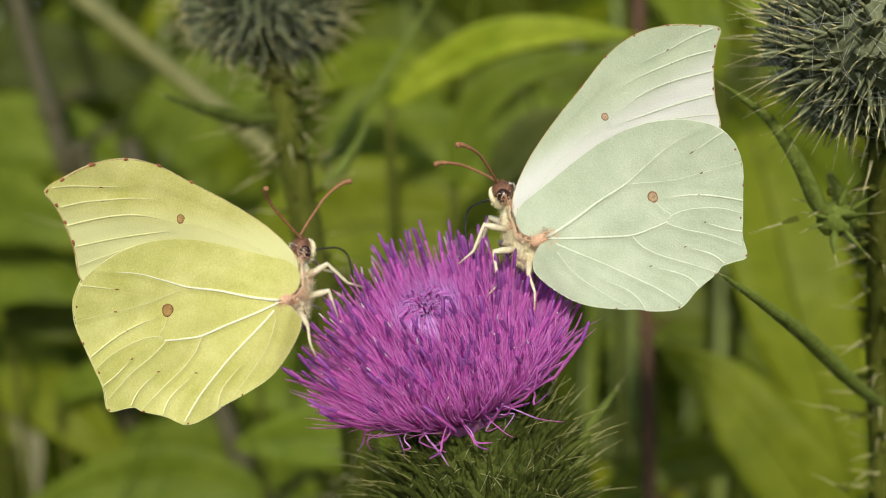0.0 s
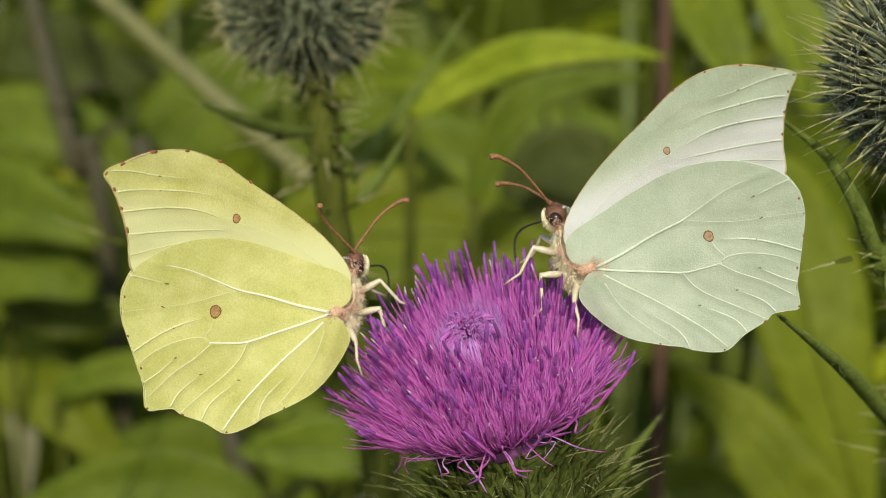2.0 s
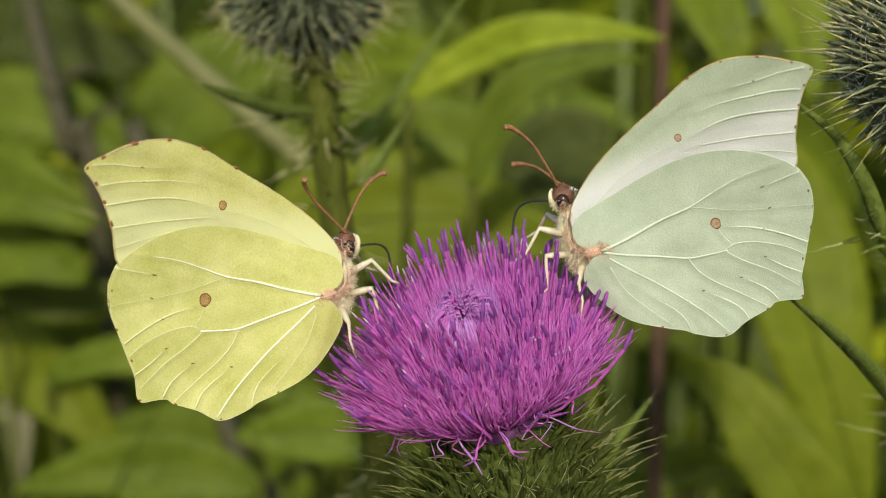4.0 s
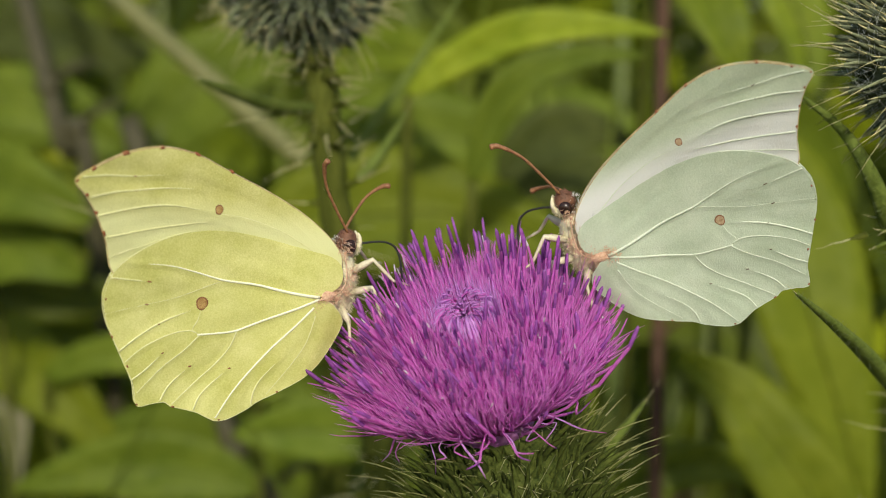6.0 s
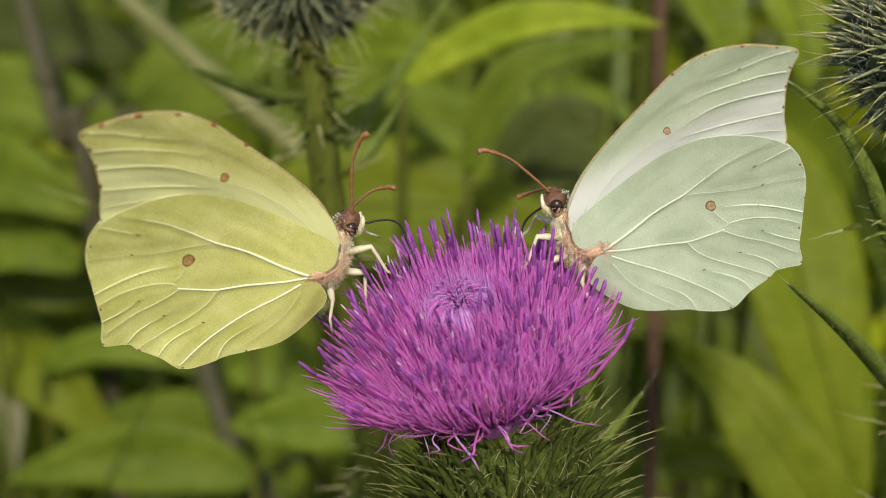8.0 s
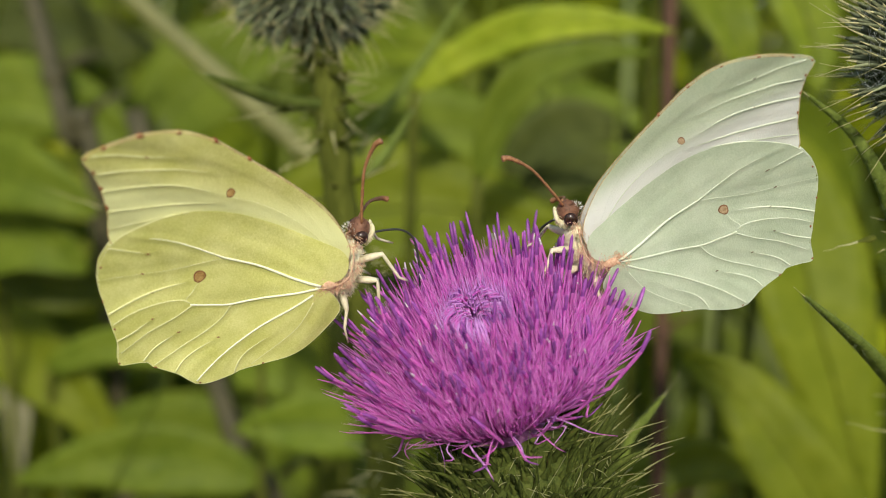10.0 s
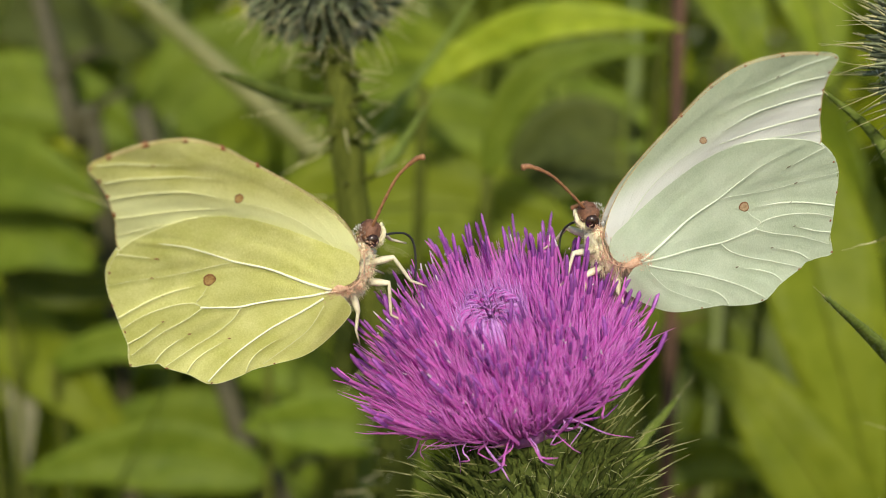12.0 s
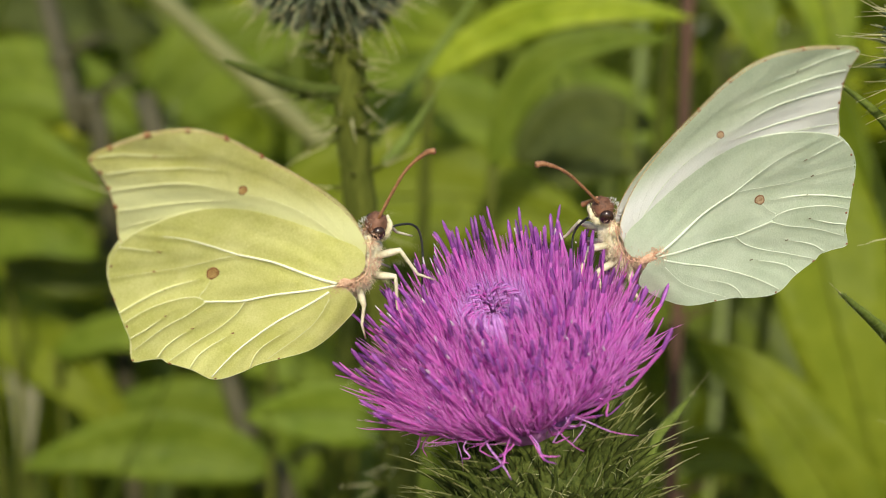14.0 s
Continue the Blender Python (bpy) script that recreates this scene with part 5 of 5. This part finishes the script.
# ---------------------------------------------------------------- what moves
def motions():
    FLOWER = [
        (0, pose(0.00000, -0.00324, 0.76859, 0.00, 0.00, 0.00)),
        (0.5, pose(-0.00016, -0.00272, 0.76863, -0.44, 0.14, -0.88)),
        (1, pose(-0.00051, -0.00249, 0.76891, -1.35, -0.11, -1.94)),
        (1.5, pose(-0.00042, -0.00226, 0.76899, -0.73, -0.29, -1.64)),
        (2, pose(-0.00045, -0.00236, 0.76899, -0.34, -0.65, -2.11)),
        (2.5, pose(-0.00059, -0.00243, 0.76907, 0.01, -0.63, -2.01)),
        (3, pose(-0.00090, -0.00254, 0.76911, -0.12, -0.48, -1.78)),
        (5.5, pose(-0.00251, -0.00417, 0.76929, -1.88, -0.31, 1.49)),
        (6, pose(-0.00239, -0.00467, 0.76934, -1.93, -0.44, 1.80)),
        (6.5, pose(-0.00244, -0.00486, 0.76950, -1.99, -0.20, 2.00)),
        (7, pose(-0.00205, -0.00541, 0.76919, -1.49, -0.33, 1.60)),
        (7.5, pose(-0.00219, -0.00539, 0.76917, -1.62, -0.43, 1.59)),
        (8, pose(-0.00204, -0.00523, 0.76924, -2.04, -0.48, 1.87)),
        (10.5, pose(-0.00186, -0.00576, 0.76987, 0.92, -0.84, -0.72)),
        (11, pose(-0.00216, -0.00524, 0.76936, 0.49, -0.53, -0.46)),
        (11.5, pose(-0.00203, -0.00489, 0.76954, 0.22, -0.68, -0.84)),
        (12, pose(-0.00197, -0.00479, 0.76943, 0.28, -0.80, -0.61)),
        (12.5, pose(-0.00209, -0.00493, 0.76945, 0.39, -0.80, -1.21)),
        (13, pose(-0.00235, -0.00494, 0.76954, 0.26, -1.01, -1.89)),
        (13.5, pose(-0.00237, -0.00500, 0.76936, 0.29, -1.27, -2.52)),
        (14, pose(-0.00244, -0.00493, 0.76942, 0.23, -1.35, -2.80)),
    ]
    YELLOW = [
        (0, pose(-0.01868, -0.00409, 0.77720, 5.56, 1.65, 31.81)),
        (0.5, pose(-0.01793, -0.00390, 0.77796, 2.93, 6.57, 29.86)),
        (1, pose(-0.01812, -0.00390, 0.77832, 0.00, 7.18, 30.14)),
        (1.5, pose(-0.01846, -0.00408, 0.77798, 0.65, 5.35, 30.54)),
        (2, pose(-0.01823, -0.00417, 0.77817, 0.56, 5.60, 29.09)),
        (2.5, pose(-0.01846, -0.00425, 0.77806, 0.00, 5.10, 30.10)),
        (3, pose(-0.01887, -0.00413, 0.77795, 0.34, 4.31, 30.23)),
        (5.5, pose(-0.01969, -0.00402, 0.77814, 8.73, 0.51, 27.14)),
        (6, pose(-0.01962, -0.00462, 0.77804, 9.79, 0.18, 27.41)),
        (6.5, pose(-0.01930, -0.00520, 0.77851, 13.26, 1.41, 28.42)),
        (7, pose(-0.01935, -0.00662, 0.77801, 15.21, -0.45, 29.38)),
        (7.5, pose(-0.01952, -0.00762, 0.77844, 18.35, -0.51, 29.55)),
        (8, pose(-0.01923, -0.00758, 0.78040, 27.18, 6.37, 27.28)),
        (10.5, pose(-0.01995, -0.00798, 0.78031, 26.41, 2.90, 25.92)),
        (11, pose(-0.02019, -0.00803, 0.78003, 28.25, 2.78, 26.12)),
        (11.5, pose(-0.02021, -0.00804, 0.78025, 28.25, 2.86, 24.60)),
        (12, pose(-0.02022, -0.00783, 0.78001, 28.56, 2.42, 24.13)),
        (12.5, pose(-0.02036, -0.00795, 0.77995, 28.48, 2.81, 23.41)),
        (13, pose(-0.02051, -0.00794, 0.78013, 28.33, 2.56, 23.95)),
        (13.5, pose(-0.02042, -0.00797, 0.78002, 28.30, 2.27, 24.14)),
        (14, pose(-0.02040, -0.00785, 0.77999, 28.05, 2.19, 24.20)),
    ]
    PALE = [
        (0, pose(0.01113, -0.00606, 0.78414, -4.35, 24.86, 167.79)),
        (0.5, pose(0.01105, -0.00618, 0.78430, -6.85, 23.29, 162.93)),
        (1, pose(0.01081, -0.00628, 0.78470, -7.20, 21.42, 162.44)),
        (1.5, pose(0.01090, -0.00610, 0.78482, -9.67, 21.41, 161.05)),
        (2, pose(0.01063, -0.00598, 0.78466, -10.51, 21.47, 160.53)),
        (2.5, pose(0.01072, -0.00571, 0.78465, -12.46, 20.99, 159.74)),
        (3, pose(0.01072, -0.00520, 0.78467, -12.42, 20.35, 158.73)),
        (5.5, pose(0.01074, -0.00338, 0.78355, -21.83, 16.54, 161.78)),
        (6, pose(0.01087, -0.00289, 0.78368, -24.14, 20.64, 160.06)),
        (6.5, pose(0.01099, -0.00277, 0.78356, -23.02, 20.59, 162.82)),
        (7, pose(0.01093, -0.00281, 0.78323, -24.83, 24.26, 162.64)),
        (7.5, pose(0.01085, -0.00295, 0.78308, -23.75, 25.11, 164.94)),
        (8, pose(0.01089, -0.00300, 0.78319, -24.53, 24.80, 165.39)),
        (10.5, pose(0.01037, -0.00437, 0.78365, -30.53, 27.53, 169.67)),
        (11, pose(0.01038, -0.00489, 0.78346, -30.77, 27.82, 170.49)),
        (11.5, pose(0.01051, -0.00445, 0.78376, -31.84, 27.70, 169.54)),
        (12, pose(0.01060, -0.00397, 0.78360, -31.90, 28.07, 170.18)),
        (12.5, pose(0.01079, -0.00347, 0.78345, -32.48, 28.62, 170.99)),
        (13, pose(0.01075, -0.00318, 0.78351, -31.88, 28.63, 171.15)),
        (13.5, pose(0.01086, -0.00330, 0.78347, -32.89, 28.40, 170.79)),
        (14, pose(0.01081, -0.00348, 0.78358, -33.80, 28.49, 170.76)),
    ]
    YELLOW_NEAR = [
        (0, pose(0.00360, -0.00045, 0.00610, 47.6, -11.6, -70.7)),
        (0.5, pose(0.00360, -0.00045, 0.00610, 58.4, -6.1, -70.2)),
        (1, pose(0.00360, -0.00045, 0.00610, 59.6, -4.5, -70.0)),
        (1.5, pose(0.00360, -0.00045, 0.00610, 49.7, -19.2, -73.9)),
        (2, pose(0.00360, -0.00045, 0.00610, 56.8, -8.8, -71.2)),
        (2.5, pose(0.00360, -0.00045, 0.00610, 54.5, -13.2, -74.6)),
        (3, pose(0.00360, -0.00045, 0.00610, 56.4, -10.4, -76.2)),
        (5.5, pose(0.00360, -0.00045, 0.00610, 33.7, -25.0, -59.8)),
        (6.5, pose(0.00360, -0.00045, 0.00610, 20.0, -20.2, -47.8)),
        (7, pose(0.00360, -0.00045, 0.00610, 11.8, -28.8, -46.3)),
        (8, pose(0.00360, -0.00045, 0.00610, 3.6, -21.6, -35.9)),
        (10.5, pose(0.00360, -0.00045, 0.00610, -3.4, -13.9, -33.6)),
        (11, pose(0.00360, -0.00045, 0.00610, -6.7, -4.3, -34.3)),
        (12, pose(0.00360, -0.00045, 0.00610, -7.7, 3.1, -33.3)),
        (13, pose(0.00360, -0.00045, 0.00610, -8.4, 3.6, -33.1)),
        (14, pose(0.00360, -0.00045, 0.00610, -6.4, 5.7, -33.6)),
    ]
    YELLOW_FAR = [
        (0, pose(0.00360, 0.00045, 0.00610, -36.0, 20.6, -37.7)),
        (0.5, pose(0.00360, 0.00045, 0.00610, -36.9, 18.5, -35.1)),
        (1, pose(0.00360, 0.00045, 0.00610, -33.3, 20.8, -35.7)),
        (1.5, pose(0.00360, 0.00045, 0.00610, -33.6, 16.3, -33.0)),
        (2, pose(0.00360, 0.00045, 0.00610, -33.9, 21.0, -34.9)),
        (2.5, pose(0.00360, 0.00045, 0.00610, -30.7, 19.7, -34.3)),
        (3, pose(0.00360, 0.00045, 0.00610, -32.7, 15.0, -31.5)),
        (5.5, pose(0.00360, 0.00045, 0.00610, -54.5, 13.4, -29.6)),
        (6.5, pose(0.00360, 0.00045, 0.00610, -71.7, 13.6, -38.7)),
        (7, pose(0.00360, 0.00045, 0.00610, -75.7, 12.8, -38.1)),
        (8, pose(0.00360, 0.00045, 0.00610, -91.7, 1.0, -38.4)),
        (10.5, pose(0.00360, 0.00045, 0.00610, -105.1, 5.9, -28.5)),
        (11, pose(0.00360, 0.00045, 0.00610, -119.3, 3.8, -33.8)),
        (12, pose(0.00360, 0.00045, 0.00610, -123.6, 9.2, -25.8)),
        (13, pose(0.00360, 0.00045, 0.00610, -122.2, 8.2, -26.6)),
        (14, pose(0.00360, 0.00045, 0.00610, -123.6, 9.1, -26.2)),
    ]
    YELLOW_TONGUE = [
        (0, pose(0.00500, 0.00000, 0.00460, -5.7, 2.1, 4.7)),
        (0.5, pose(0.00500, 0.00000, 0.00460, -4.9, 0.5, 19.3)),
        (1, pose(0.00500, 0.00000, 0.00460, -2.3, 1.9, 18.3)),
        (1.5, pose(0.00500, 0.00000, 0.00460, -1.7, -8.5, 11.7)),
        (2, pose(0.00500, 0.00000, 0.00460, -3.2, 3.9, 29.2)),
        (2.5, pose(0.00500, 0.00000, 0.00460, -0.7, -12.1, 8.2)),
        (3, pose(0.00500, 0.00000, 0.00460, -1.5, 0.2, 15.1)),
        (5.5, pose(0.00500, 0.00000, 0.00460, -8.7, 4.2, 8.3)),
        (6.5, pose(0.00500, 0.00000, 0.00460, -13.1, -0.9, -4.4)),
        (7, pose(0.00500, 0.00000, 0.00460, -15.4, -7.7, -0.6)),
        (8, pose(0.00500, 0.00000, 0.00460, -27.5, -8.4, 4.8)),
        (10.5, pose(0.00500, 0.00000, 0.00460, -26.3, -2.8, -1.5)),
        (11, pose(0.00500, 0.00000, 0.00460, -28.3, 0.6, 2.7)),
        (12, pose(0.00500, 0.00000, 0.00460, -27.9, 12.9, 18.7)),
        (13, pose(0.00500, 0.00000, 0.00460, -27.3, 10.5, 21.1)),
        (14, pose(0.00500, 0.00000, 0.00460, -26.9, 10.9, 21.3)),
    ]
    PALE_NEAR = [
        (0, pose(0.00290, 0.00045, 0.00720, -49.6, 0.8, 12.1)),
        (0.5, pose(0.00290, 0.00045, 0.00720, -38.9, -2.0, 20.9)),
        (1, pose(0.00290, 0.00045, 0.00720, -34.3, 0.2, 21.1)),
        (1.5, pose(0.00290, 0.00045, 0.00720, -26.2, 6.8, 18.2)),
        (2, pose(0.00290, 0.00045, 0.00720, -23.5, 13.2, 16.6)),
        (2.5, pose(0.00290, 0.00045, 0.00720, -17.3, 5.6, 21.1)),
        (3, pose(0.00290, 0.00045, 0.00720, -19.9, 7.0, 21.7)),
        (5.5, pose(0.00290, 0.00045, 0.00720, -0.1, 12.3, 21.9)),
        (6.5, pose(0.00290, 0.00045, 0.00720, -2.6, 17.4, 18.5)),
        (7, pose(0.00290, 0.00045, 0.00720, -4.6, 13.3, 16.6)),
        (8, pose(0.00290, 0.00045, 0.00720, -4.0, 16.3, 14.2)),
        (10.5, pose(0.00290, 0.00045, 0.00720, -3.7, 4.7, 9.9)),
        (11, pose(0.00290, 0.00045, 0.00720, -0.8, 5.7, 9.5)),
        (12, pose(0.00290, 0.00045, 0.00720, -5.6, 8.3, 8.4)),
        (13, pose(0.00290, 0.00045, 0.00720, -5.8, 13.0, 7.1)),
        (14, pose(0.00290, 0.00045, 0.00720, -5.2, 9.0, 7.9)),
    ]
    PALE_FAR = [
        (0, pose(0.00290, -0.00045, 0.00720, 57.7, 10.8, 32.6)),
        (0.5, pose(0.00290, -0.00045, 0.00720, 53.9, 5.7, 25.7)),
        (1, pose(0.00290, -0.00045, 0.00720, 58.3, 6.0, 24.1)),
        (1.5, pose(0.00290, -0.00045, 0.00720, 69.0, 4.3, 25.0)),
        (2, pose(0.00290, -0.00045, 0.00720, 69.1, 7.3, 33.3)),
        (2.5, pose(0.00290, -0.00045, 0.00720, 71.4, 3.6, 26.3)),
        (3, pose(0.00290, -0.00045, 0.00720, 69.7, 5.0, 29.3)),
        (5.5, pose(0.00290, -0.00045, 0.00720, 101.4, 2.4, 24.1)),
        (6.5, pose(0.00290, -0.00045, 0.00720, 107.3, -0.4, 18.7)),
        (7, pose(0.00290, -0.00045, 0.00720, 107.5, -5.0, 19.9)),
        (8, pose(0.00290, -0.00045, 0.00720, 112.1, -5.5, 18.8)),
        (10.5, pose(0.00290, -0.00045, 0.00720, 122.0, 1.3, -1.5)),
        (11, pose(0.00290, -0.00045, 0.00720, 123.3, -0.6, 1.1)),
        (12, pose(0.00290, -0.00045, 0.00720, 127.3, 0.9, -0.5)),
        (13, pose(0.00290, -0.00045, 0.00720, 130.9, 0.1, 0.8)),
        (14, pose(0.00290, -0.00045, 0.00720, 129.7, -0.4, 1.0)),
    ]
    PALE_TONGUE = [
        (0, pose(0.00410, 0.00000, 0.00570, 17.0, 3.4, -30.1)),
        (0.5, pose(0.00410, 0.00000, 0.00570, 14.8, -19.7, -23.0)),
        (1, pose(0.00410, 0.00000, 0.00570, 12.6, -24.6, -16.7)),
        (1.5, pose(0.00410, 0.00000, 0.00570, 17.1, 6.3, -19.7)),
        (2, pose(0.00410, 0.00000, 0.00570, 18.5, 10.2, -19.8)),
        (2.5, pose(0.00410, 0.00000, 0.00570, 11.9, -16.6, -0.8)),
        (3, pose(0.00410, 0.00000, 0.00570, 16.7, -2.0, -13.5)),
        (5.5, pose(0.00410, 0.00000, 0.00570, 26.0, 2.0, -19.3)),
        (6.5, pose(0.00410, 0.00000, 0.00570, 29.2, 13.2, -12.7)),
        (7, pose(0.00410, 0.00000, 0.00570, 34.3, 20.0, -10.8)),
        (8, pose(0.00410, 0.00000, 0.00570, 40.2, 29.3, -22.1)),
        (10.5, pose(0.00410, 0.00000, 0.00570, 46.1, 29.3, -36.1)),
        (11, pose(0.00410, 0.00000, 0.00570, 42.5, 19.6, -43.8)),
        (12, pose(0.00410, 0.00000, 0.00570, 48.6, 36.3, -42.2)),
        (13, pose(0.00410, 0.00000, 0.00570, 54.5, 39.6, -29.9)),
        (14, pose(0.00410, 0.00000, 0.00570, 55.1, 39.8, -31.7)),
    ]
    walk(FLOWER_HEAD, FLOWER)
    walk(YELLOW_FLY, YELLOW)
    walk(PALE_FLY, PALE)
    # near antenna, far antenna, proboscis of each
    walk(YELLOW_FEELERS[0], YELLOW_NEAR)
    walk(YELLOW_FEELERS[1], YELLOW_FAR)
    walk(YELLOW_FEELERS[2], YELLOW_TONGUE)
    walk(PALE_FEELERS[1], PALE_NEAR)
    walk(PALE_FEELERS[0], PALE_FAR)
    walk(PALE_FEELERS[2], PALE_TONGUE)


motions()
